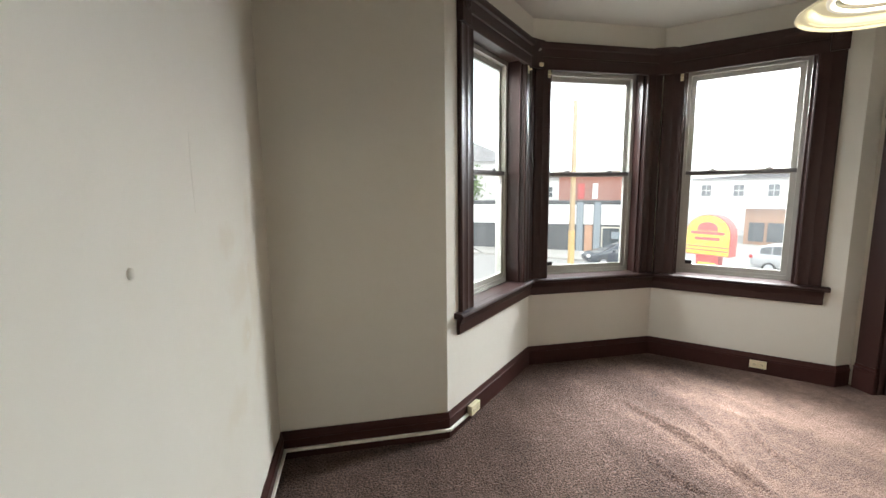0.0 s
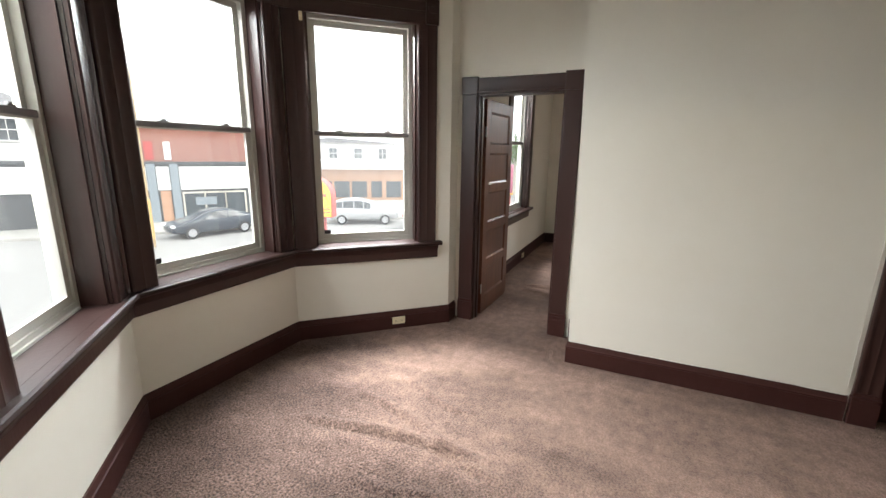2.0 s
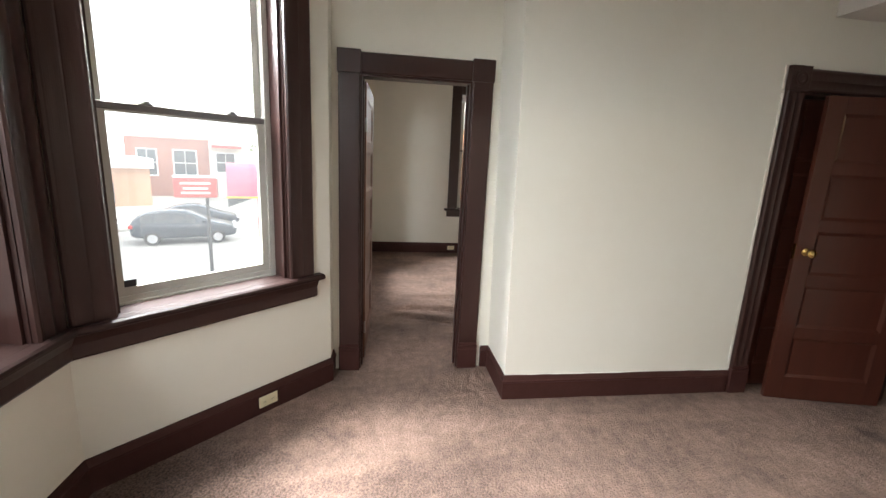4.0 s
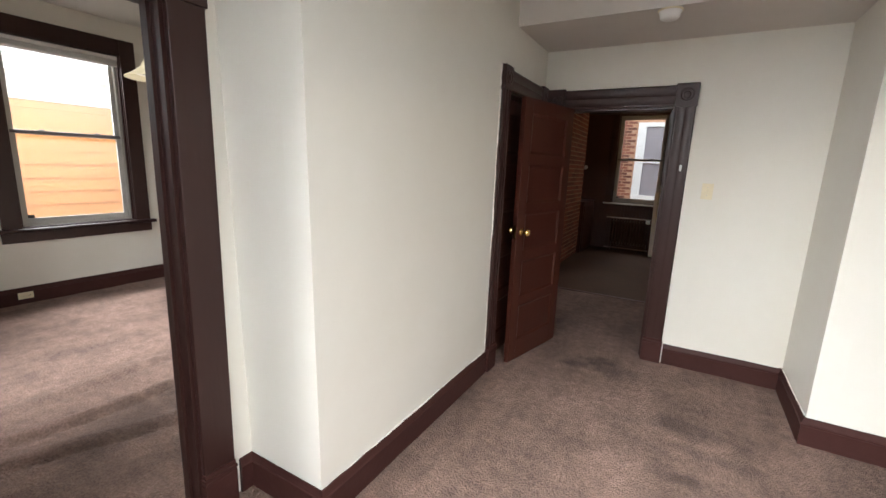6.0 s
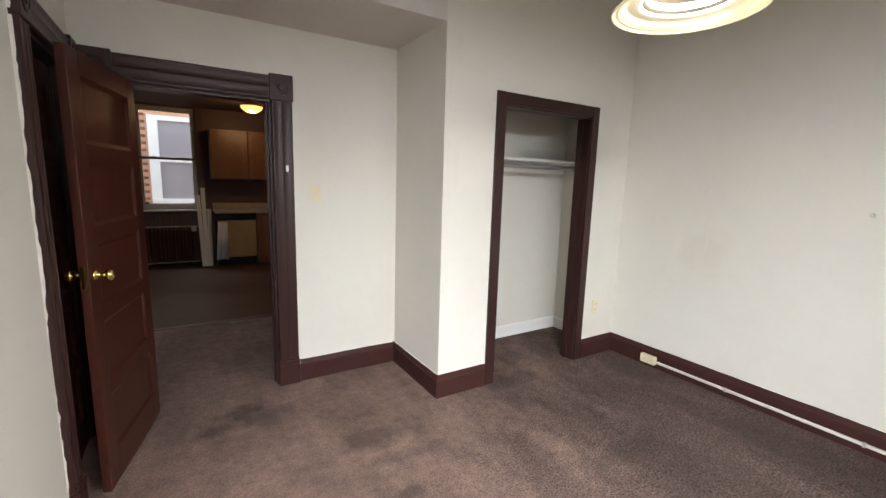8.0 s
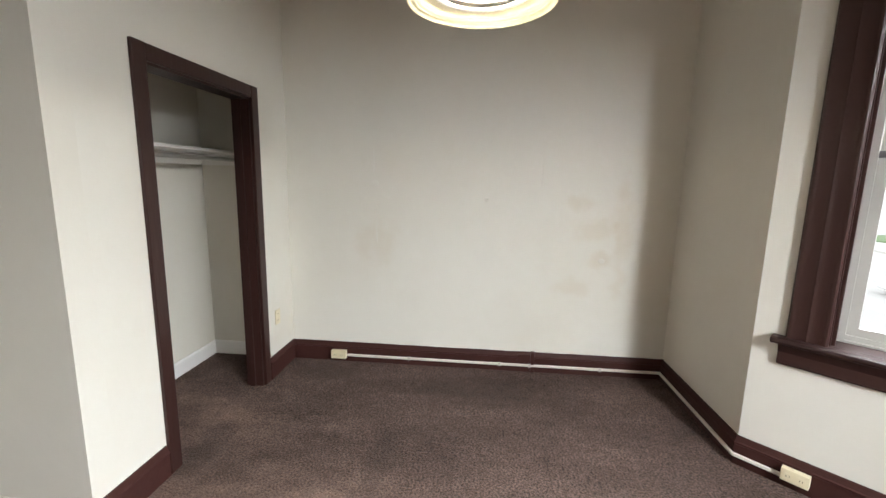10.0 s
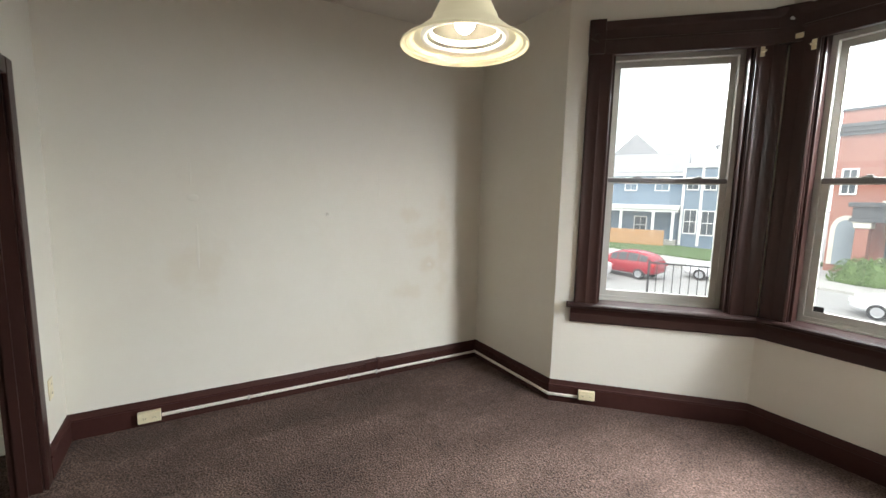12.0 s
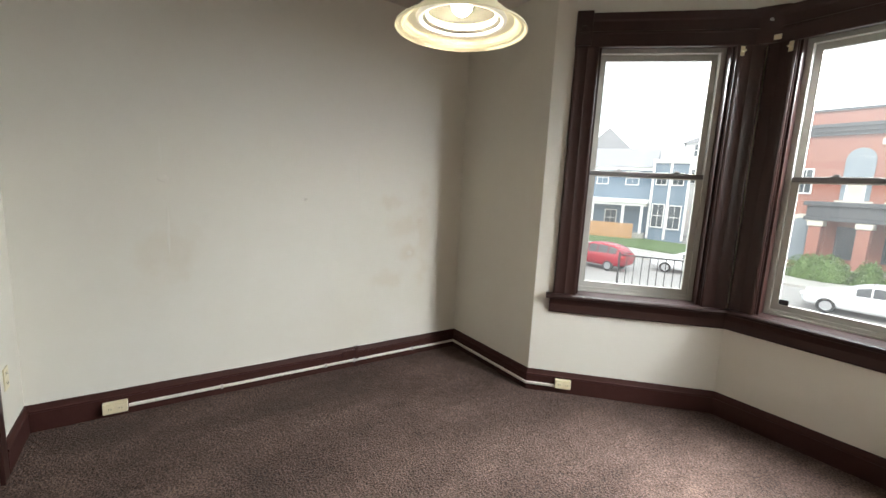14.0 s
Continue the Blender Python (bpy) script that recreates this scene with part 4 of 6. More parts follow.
M_TAN = material("tan_dishwasher_panel", (0.42, 0.28, 0.12), 0.35, stain=0.2, stain_scale=4)
M_BLACKGLOSS = material("black_appliance_plastic", (0.015, 0.014, 0.014), 0.25, grain=0.1)
build_wall("wall_kitchen_north", (4.35, -1.41), (1.36, -1.41), 0.004, 0, 2.60, [(1.115, 1.95, 0, 2.0)], mat=M_KWALL, label="dark red painted kitchen wall")
build_wall("wall_kitchen_east", (4.35, -1.41), (4.35, -6.60), 0.10, 0, 2.70, [(1.49, 2.35, 1.02, 2.42)], e1=0.12, mat=M_KWALL, label="dark red painted kitchen wall")
build_wall("wall_kitchen_south", (4.35, -6.60), (1.30, -6.60), 0.15, 0, 2.70, [(0.80, 1.66, 0.92, 2.58)], e1=0.12, mat=M_KWALL, label="dark red painted kitchen wall with a window")
build_wall("wall_kitchen_west", (1.30, -6.60), (1.30, -1.41), 0.12, 0, 2.70, mat=M_KWALL, label="dark red painted kitchen wall")
slab("ceiling_kitchen", [(1.1, -6.9), (1.1, -1.42), (4.6, -1.42), (4.6, -6.9)], 2.60, 2.72, M_KCEIL, "kitchen ceiling coloured dark brown for the shade above its lamp", "ceiling")
carpet("floor_hall", 1.25, 4.40, -2.98, -1.34, 0.06, lambda x, y: True, "worn brown carpet of the hall beyond the doorway")
slab("floor_kitchen", [(1.25, -6.7), (1.25, -2.96), (4.40, -2.96), (4.40, -6.7)], -0.010, -0.002, M_KFLOOR, "dark brown vinyl kitchen floor", "floor")
bm = box_mesh(1.3, 4.35, -3.00, -2.95, -0.004, 0.008, bevel=0.003)
tagged(part("threshold", bm, M_WAINSCOT), "dark wooden threshold strip", "trim", kind="structure")
wains = thing("wainscot", Matrix.Identity(4), "dark brown vertical board wainscot under the kitchen window", "wainscot", kind="structure")
for k in range(24):
    x = 2.50 + k * 0.056
    part("plank", box_mesh(x, x + 0.052, -6.60, -6.588, 0, 0.86, bevel=0.002), M_WAINSCOT, wains)
part("cap_rail", box_mesh(2.50, 3.85, -6.60, -6.57, 0.861, 0.89, bevel=0.004), M_WAINSCOT, wains)
km = wall_frame((4.35, -6.60), (1.30, -6.60))
kwin = sash_window("window_6", km, 0.80, 1.66, 0.92, 2.58, 0.09, "white double-hung kitchen window in dark casing", 0.15, meet=1.75)
for a, b in ((0.69, 0.806), (1.654, 1.77)):
    part("casing", box_mesh(a, b, -0.022, 0, 0.90, 2.598, bevel=0.004), M_WAINSCOT, kwin)
part("sill_nose", box_mesh(0.66, 1.80, -0.06, 0.02, 0.885, 0.915, bevel=0.006), M_WHITE, kwin)
ke = wall_frame((4.35, -1.41), (4.35, -6.60))
kwin2 = sash_window("window_7", ke, 1.49, 2.35, 1.02, 2.42, 0.06, "white double-hung window beside the brick chimney breast", 0.10, sticker=False, meet=1.75)
for a, b in ((1.39, 1.496), (2.344, 2.45)):
    part("casing", box_mesh(a, b, -0.022, 0, 1.0, 2.50, bevel=0.004), M_WAINSCOT, kwin2)
part("head_casing", box_mesh(1.497, 2.343, -0.021, 0, 2.414, 2.499, bevel=0.004), M_WAINSCOT, kwin2)
part("sill_nose", box_mesh(1.36, 2.455, -0.05, 0.02, 0.985, 1.015, bevel=0.006), M_WAINSCOT, kwin2)
M_DOME = glow_material("lit_amber_glass", (1.0, 0.56, 0.15), 1.0)
dome = thing("ceiling_lamp", pose(2.0, -5.2, 2.53), "lit amber glass dome lamp under the kitchen ceiling", "lamp")
part("shade", lathe_mesh([(0.03, -0.115), (0.09, -0.095), (0.135, -0.062), (0.15, -0.03), (0.15, -0.024)], 32), M_DOME, dome, smooth=True)
part("base_plate", lathe_mesh([(0.155, -0.023), (0.16, -0.012), (0.15, 0.0)], 32), M_BRASS, dome)
part("stem", lathe_mesh([(0.02, 0.0), (0.02, 0.06), (0.05, 0.069)], 16), M_BRASS, dome)


def cabinet(name, x0, x1, y0, y1, z0, z1, doors, label, toe=0.0):
    """A cabinet unit with its front at y1."""
    root = thing(name, pose(x0, y0, z0), label, "cabinet")
    w, d, h = x1 - x0, y1 - y0, z1 - z0
    bm = bmesh.new()
    add_box(bm, 0, w, 0, d, toe, h, bevel=0.002)
    if toe:
        add_box(bm, 0.01, w - 0.01, 0, d - 0.07, 0, toe)
    part("body", bm, M_CABINET, root)
    dw = w / doors
    for k in range(doors):
        a, b = k * dw + 0.008, (k + 1) * dw - 0.008
        bm = bmesh.new()
        add_box(bm, a, b, d + 0.001, d + 0.018, toe + 0.012, h - 0.012, bevel=0.003)
        add_box(bm, a + 0.06, b - 0.06, d + 0.018, d + 0.024, toe + 0.075, h - 0.075, bevel=0.004)
        dr = part("cabinet_door", bm, M_CABINET, root)
        part("handle", lathe_mesh([(0.006, 0), (0.012, 0.012), (0.010, 0.020)], 12, Matrix.Translation((b - 0.03, d + 0.018, h * 0.5)) @ pose(0, 0, 0, -90)), M_BRASS, dr)
    return root


cabinet("wall_cabinet", 1.95, 2.52, -6.60, -6.28, 1.43, 2.25, 1, "brown stained wooden wall cabinet beside the window")
cabinet("wall_cabinet", 1.32, 1.94, -6.60, -6.28, 1.43, 2.25, 2, "brown stained wooden wall cabinet beside the window")
cabinet("base_cabinet", 1.32, 1.88, -6.60, -6.05, 0, 0.88, 1, "brown stained wooden base cabinet", toe=0.09)
dish = thing("dishwasher", pose(1.89, -6.58, 0), "tan and black dishwasher under the counter", "dishwasher")
part("body", box_mesh(0, 0.60, 0, 0.52, 0.10, 0.878, bevel=0.004), M_BLACKGLOSS, dish)
part("front_panel", box_mesh(0.01, 0.59, 0.521, 0.545, 0.14, 0.76, bevel=0.006), M_TAN, dish, "tan front panel")
part("control_strip", box_mesh(0.01, 0.59, 0.521, 0.55, 0.77, 0.872, bevel=0.006), M_BLACKGLOSS, dish)
part("kick_plate", box_mesh(0.02, 0.58, 0.02, 0.46, 0, 0.10), M_BLACKGLOSS, dish)
counter = thing("worktop", pose(1.31, -6.60, 0.882), "speckled beige kitchen worktop", "worktop")
part("top", box_mesh(0, 1.20, 0, 0.60, 0, 0.038, bevel=0.006), M_COUNTER, counter)
part("backsplash", box_mesh(0, 1.20, 0, 0.02, 0.039, 0.14, bevel=0.004), M_COUNTER, counter)

M_RADIATOR = material("brown_radiator_paint", (0.085, 0.040, 0.030), 0.35, grain=0.2, grain_scale=20, stain=0.3, stain_scale=6, bump=0.1, bump_scale=40)
M_PIPE = material("pale_painted_pipe", (0.42, 0.33, 0.28), 0.35, stain=0.3, stain_scale=10)
radiator = thing("radiator", pose(2.80, -6.44, 0.0), "brown painted column radiator below the kitchen window", "radiator")
for k in range(13):
    bm = bmesh.new()
    for y in (-0.06, 0.0, 0.06):
        add_lathe(bm, [(0.0005, 0.10), (0.012, 0.105), (0.017, 0.125), (0.017, 0.585), (0.012, 0.605), (0.0005, 0.61)], 8, Matrix.Translation((0.03 + k * 0.053, y, 0)))
    add_box(bm, 0.012 + k * 0.053, 0.048 + k * 0.053, -0.07, 0.07, 0.555, 0.60, bevel=0.008)
    add_box(bm, 0.012 + k * 0.053, 0.048 + k * 0.053, -0.07, 0.07, 0.11, 0.155, bevel=0.008)
    part("column", bm, M_RADIATOR, radiator)
for x in (0.03, 0.666):
    part("foot", box_mesh(x - 0.02, x + 0.02, -0.06, 0.06, 0, 0.111, bevel=0.008), M_RADIATOR, radiator)
for z in (0.055, 0.645):
    part("pipe", lathe_mesh([(0.011, -0.04), (0.011, 0.76)], 10, Matrix.Translation((0, 0.085, z)) @ pose(0, 0, 0, 0, 90)), M_PIPE, radiator, "pale painted pipe")
part("valve_box", box_mesh(-0.02, 0.05, 0.10, 0.16, 0.57, 0.64, bevel=0.006), M_WHITE, radiator, "white valve box")
for x, tilt, top in ((2.545, 0.6, 1.30), (2.60, 1.6, 1.18), (2.50, -1.2, 0.95)):
    bm = box_mesh(-0.03, 0.03, -0.008, 0.008, 0, top, bevel=0.002)
    ob = part("trim_board", bm, M_WHITE)
    ob.matrix_world = pose(x + 0.10, -6.10, 0.002, rx=9, ry=tilt)
    tagged(ob, "long white trim board leaning against the kitchen wall", "board", "leaning trim boards")
bm = bmesh.new()
n = 14
for i in range(n):
    a0, a1 = i / n, (i + 1) / n
    pts = []
    for a in (a0, a1):
        off = 0.03 * math.sin(a * 9)
        pts.append((a * 0.18, off))
    q = [bm.verts.new(v) for v in ((pts[0][0], pts[0][1], 0), (pts[1][0], pts[1][1], 0), (pts[1][0] * 0.75, pts[1][1] * 0.6, 0.62), (pts[0][0] * 0.75, pts[0][1] * 0.6, 0.62))]
    bm.faces.new(q)
bmesh.ops.remove_doubles(bm, verts=bm.verts, dist=0.0005)
bmesh.ops.solidify(bm, geom=bm.faces, thickness=0.004)
sheet = part("plastic_sheet", bm, M_WHITE, smooth=True)
sheet.matrix_world = pose(2.34, -5.99, 0.12)
tagged(sheet, "crumpled white plastic sheet hanging on the dishwasher front", "sheet")
tagged(part("thermostat", lathe_mesh([(0.04, 0), (0.042, 0.012), (0.036, 0.022)], 24, pose(4.10, -6.60, 1.58, rx=-90)), M_WHITE), "round white thermostat on the dark kitchen wall", "thermostat")
low = thing("low_cabinet", pose(3.86, -6.15, 0), "dark reddish low wooden cabinet in the kitchen corner", "cabinet")
part("body", box_mesh(0, 0.47, -0.40, 0.55, 0, 0.92, bevel=0.006), M_DOOR, low)
part("top", box_mesh(-0.015, 0.475, -0.41, 0.56, 0.921, 0.945, bevel=0.006), M_DOOR, low)
part("cabinet_door", box_mesh(-0.018, -0.001, -0.36, 0.52, 0.06, 0.88, bevel=0.004), M_DOOR, low)

# brick chimney breast: a mortar core with single bricks
M_BRICK = material("old_red_brick", (0.21, 0.066, 0.033), 0.8, grain=0.5, grain_scale=45, stain=0.4, stain_scale=5, second=(0.13, 0.045, 0.028), bump=0.5, bump_scale=60, random_tint=0.35)
M_MORTAR = material("tan_mortar", (0.46, 0.33, 0.21), 0.9, grain=0.4, grain_scale=60, bump=0.4, bump_scale=80)
BX, BY0, BY1 = 3.92, -3.88, -5.60
chimney = thing("chimney_breast", Matrix.Identity(4), "bare red brick chimney breast with tan mortar", "chimney", kind="structure")
part("mortar", box_mesh(BX + 0.0035, 4.345, BY1 + 0.004, BY0 - 0.0035, 0, 2.598), M_MORTAR, chimney)
bl, bh, bd, joint = 0.205, 0.058, 0.03, 0.012


def brick_mesh(name, length):
    me = bpy.data.meshes.new(name)
    bm = box_mesh(0, length, 0, bd, 0, bh, bevel=0.003)
    bmesh.ops.recalc_face_normals(bm, faces=bm.faces)
    bm.to_mesh(me)
    bm.free()
    me.materials.append(M_BRICK)
    return me


full, half = brick_mesh("brick", bl), brick_mesh("brick_half", (bl - joint) / 2)
rng = random.Random(5)
for c in range(37):
    z = c * (bh + joint)
    for start, direction, count, rz in ((0, "west", 6, 90), (0, "north", 2, 0)):
        s = 0.0 if c % 2 == 0 else -(bl + joint) / 2
        total = 1.72 if direction == "west" else 0.42
        while s < total - 0.03:
            short = s < 0 or s + bl > total
            a = max(0.0, s)
            me = half if short else full
            ln = (bl - joint) / 2 if short else bl
            if a + ln <= total + 0.02:
                ob = new("brick", me)
                jut = rng.uniform(-0.002, 0.002)
                if direction == "west":
                    ob.matrix_world = pose(BX + jut, BY0 - a, z, rz=-90)
                else:
                    ob.matrix_world = pose(BX + 0.001 + a + ln, BY0 + jut, z, rz=180)
                ob.parent = chimney
            s = a + ln + joint

# ---- outdoors ----
G = -3.1
M_ASPHALT = material("worn_pale_asphalt", (0.31, 0.302, 0.29), 0.9, grain=0.4, grain_scale=3, stain=0.4, stain_scale=0.15, second=(0.25, 0.245, 0.235), bump=0.3, bump_scale=8)
M_CONCRETE = material("pale_concrete", (0.40, 0.39, 0.36), 0.9, grain=0.3, grain_scale=4, stain=0.3, stain_scale=0.4, bump=0.2, bump_scale=6)
M_GRASS = material("lawn_grass", (0.07, 0.13, 0.03), 0.95, grain=0.6, grain_scale=12, stain=0.4, stain_scale=1.2, second=(0.045, 0.075, 0.02), bump=0.8, bump_scale=25)
M_LEAF = material("shrub_leaf", (0.10, 0.17, 0.035), 0.7, grain=0.3, grain_scale=6, stain=0.4, stain_scale=2, second=(0.065, 0.12, 0.025))
M_REDBRICK = material("red_brick_facade", (0.33, 0.145, 0.105), 0.85, grain=0.5, grain_scale=9, stain=0.4, stain_scale=0.8, second=(0.24, 0.10, 0.075), bump=0.3, bump_scale=14)
M_TANBRICK = material("tan_brick_facade", (0.50, 0.29, 0.18), 0.85, grain=0.4, grain_scale=9, stain=0.3, stain_scale=0.8, second=(0.36, 0.18, 0.10), bump=0.3, bump_scale=14)
M_STONE = material("pale_trim_stone", (0.62, 0.58, 0.50), 0.8, grain=0.2, grain_scale=8, stain=0.3, stain_scale=1)
M_BLUE = material("blue_grey_siding", (0.15, 0.21, 0.27), 0.7, grain=0.2, grain_scale=6, stain=0.25, stain_scale=0.7)
M_TRIMWHITE = material("white_house_trim", (0.75, 0.75, 0.73), 0.6, grain=0.1, stain=0.15, stain_scale=0.8)
M_WHITESIDING = material("white_painted_siding", (0.66, 0.66, 0.64), 0.7, grain=0.15, grain_scale=5, stain=0.25, stain_scale=0.6)
M_ROOF = material("grey_shingle_roof", (0.30, 0.30, 0.31), 0.9, grain=0.5, grain_scale=5, stain=0.3, stain_scale=0.8, bump=0.4, bump_scale=10)
M_DARKPANE = material("dark_window_pane", (0.06, 0.075, 0.085), 0.12, stain=0.3, stain_scale=1.5)
M_GREYPANEL = material("grey_blue_panel", (0.22, 0.26, 0.29), 0.6, stain=0.2, stain_scale=1)
M_SLATE = material("dark_grey_slate", (0.065, 0.07, 0.075), 0.6, grain=0.2, stain=0.3, stain_scale=1)
M_ORANGE = material("orange_tan_siding", (0.62, 0.285, 0.105), 0.75, grain=0.15, grain_scale=8, stain=0.2, stain_scale=0.8, second=(0.52, 0.23, 0.085))
M_FENCEWOOD = material("new_cedar_fence", (0.48, 0.26, 0.11), 0.8, grain=0.4, grain_scale=10, stain=0.2, stain_scale=2, stretch=(1, 1, 0.2))
M_POLE = material("weathered_pole_wood", (0.46, 0.33, 0.18), 0.85, grain=0.5, grain_scale=12, stain=0.3, stain_scale=2, stretch=(1, 1, 0.1), bump=0.4, bump_scale=20)
M_IRON = material("black_wrought_iron", (0.025, 0.025, 0.027), 0.5, stain=0.2, stain_scale=5)
M_SIGNY = material("yellow_sign_face", (0.80, 0.46, 0.03), 0.4, stain=0.15, stain_scale=2)
M_SIGNR = material("red_sign_paint", (0.48, 0.06, 0.05), 0.4, stain=0.2, stain_scale=2)
M_SIGNP = material("faded_maroon_paint", (0.40, 0.10, 0.17), 0.5, stain=0.2, stain_scale=2)
M_TYRE = material("tyre_rubber", (0.018, 0.018, 0.019), 0.8, grain=0.2)
M_RIM = material("alloy_rim", (0.55, 0.56, 0.58), 0.3, 0.8, stain=0.2, stain_scale=8)
M_CARGLASS = material("tinted_car_glass", (0.10, 0.11, 0.12), 0.08, stain=0.1, stain_scale=4, spec=0.8)
M_LAMPRED = material("red_tail_lens", (0.45, 0.015, 0.015), 0.25, stain=0.1)
M_LAMPCLEAR = material("clear_head_lens", (0.75, 0.77, 0.78), 0.15, stain=0.1)

bm = bmesh.new()
add_box(bm, -420, 420, -420, 420, G - 0.5, G)
tagged(part("ground", bm, M_ASPHALT), "worn pale grey asphalt street and ground", "ground", kind="structure")


def kerbed(name, outline, label, mat=None, height=0.14):
    bm = bmesh.new()
    add_prism(bm, outline, G - 0.02, G + height)
    return tagged(part(name, bm, mat or M_CONCRETE), label, "pavement", kind="structure")


kerbed("pavement_north", [(-40, 29.5), (9, 29.5), (9, 34.0), (-40, 34.0)], "pale concrete pavement with a raised kerb")
kerbed("pavement_corner", [(9.2, 29.5), (14.5, 24.6), (30, 13.0), (48, 24), (30, 40), (9.2, 46)], "pale concrete corner pavement with a raised kerb")
kerbed("pavement_house", [(-9.0, -9), (-9.0, 14.5), (12, 14.5), (12, -9)], "pale concrete pavement round the house")
kerbed("lawn", [(-40, 34.2), (-9.6, 34.2), (-9.6, 42), (-40, 42)], "green front lawn before the blue house", M_GRASS, 0.22)

# the walls of the storey below
bm = bmesh.new()
add_prism(bm, [(-0.5, -7.0), (-0.5, 2.56), (0.56, 2.56), (1.46, 3.56), (2.86, 3.56), (3.76, 2.56), (8.08, 2.56), (8.08, -7.0)], G, -0.352)
tagged(part("lower_storey_wall", bm, M_REDBRICK), "red brick wall of the storey below", "wall", kind="structure")


def facade_frame(p, n):
    n = Vector(n).normalized()
    return Matrix(((-n.y, -n.x, 0, p[0]), (n.x, -n.y, 0, p[1]), (0, 0, 1, 0), (0, 0, 0, 1)))


def house_window(parent, u0, u1, z0, z1, y=0.0, frame_mat=None, bars=True, pane=None, arch=False):
    """A framed window standing proud of a facade whose face is y."""
    fm = frame_mat or M_TRIMWHITE
    w = 0.10
    bm = bmesh.new()
    add_box(bm, u0 - w, u0, y - 0.06, y + 0.1, z0 - w, z1 + w)
    add_box(bm, u1, u1 + w, y - 0.06, y + 0.1, z0 - w, z1 + w)
    add_box(bm, u0, u1, y - 0.06, y + 0.1, z1, z1 + w)
    add_box(bm, u0 - 0.06, u1 + 0.06, y - 0.12, y + 0.1, z0 - w, z0)
    if bars:
        add_box(bm, u0, u1, y - 0.035, y - 0.005, (z0 + z1) / 2 - 0.03, (z0 + z1) / 2 + 0.03)
        add_box(bm, (u0 + u1) / 2 - 0.02, (u0 + u1) / 2 + 0.02, y - 0.03, y - 0.005, z0, z1)
    win = new("window")
    win.parent = parent
    part("frame", bm, fm, win)
    part("pane", box_mesh(u0, u1, y - 0.004, y + 0.05, z0, z1), pane or M_DARKPANE, win)
    return win


def arch_points(u0, u1, z0, spring, rise, n=12):
    c, r = (u0 + u1) / 2, (u1 - u0) / 2
    return [(u0, z0), (u1, z0)] + [(c + r * math.cos(math.pi * i / n), spring + rise * math.sin(math.pi * i / n)) for i in range(n + 1)]


UP = Matrix(((1, 0, 0, 0), (0, 0, 1, 0), (0, 1, 0, 0), (0, 0, 0, 1)))


def arch_plate(bm, outline, y0, y1):
    add_prism(bm, outline, y0, y1, UP)


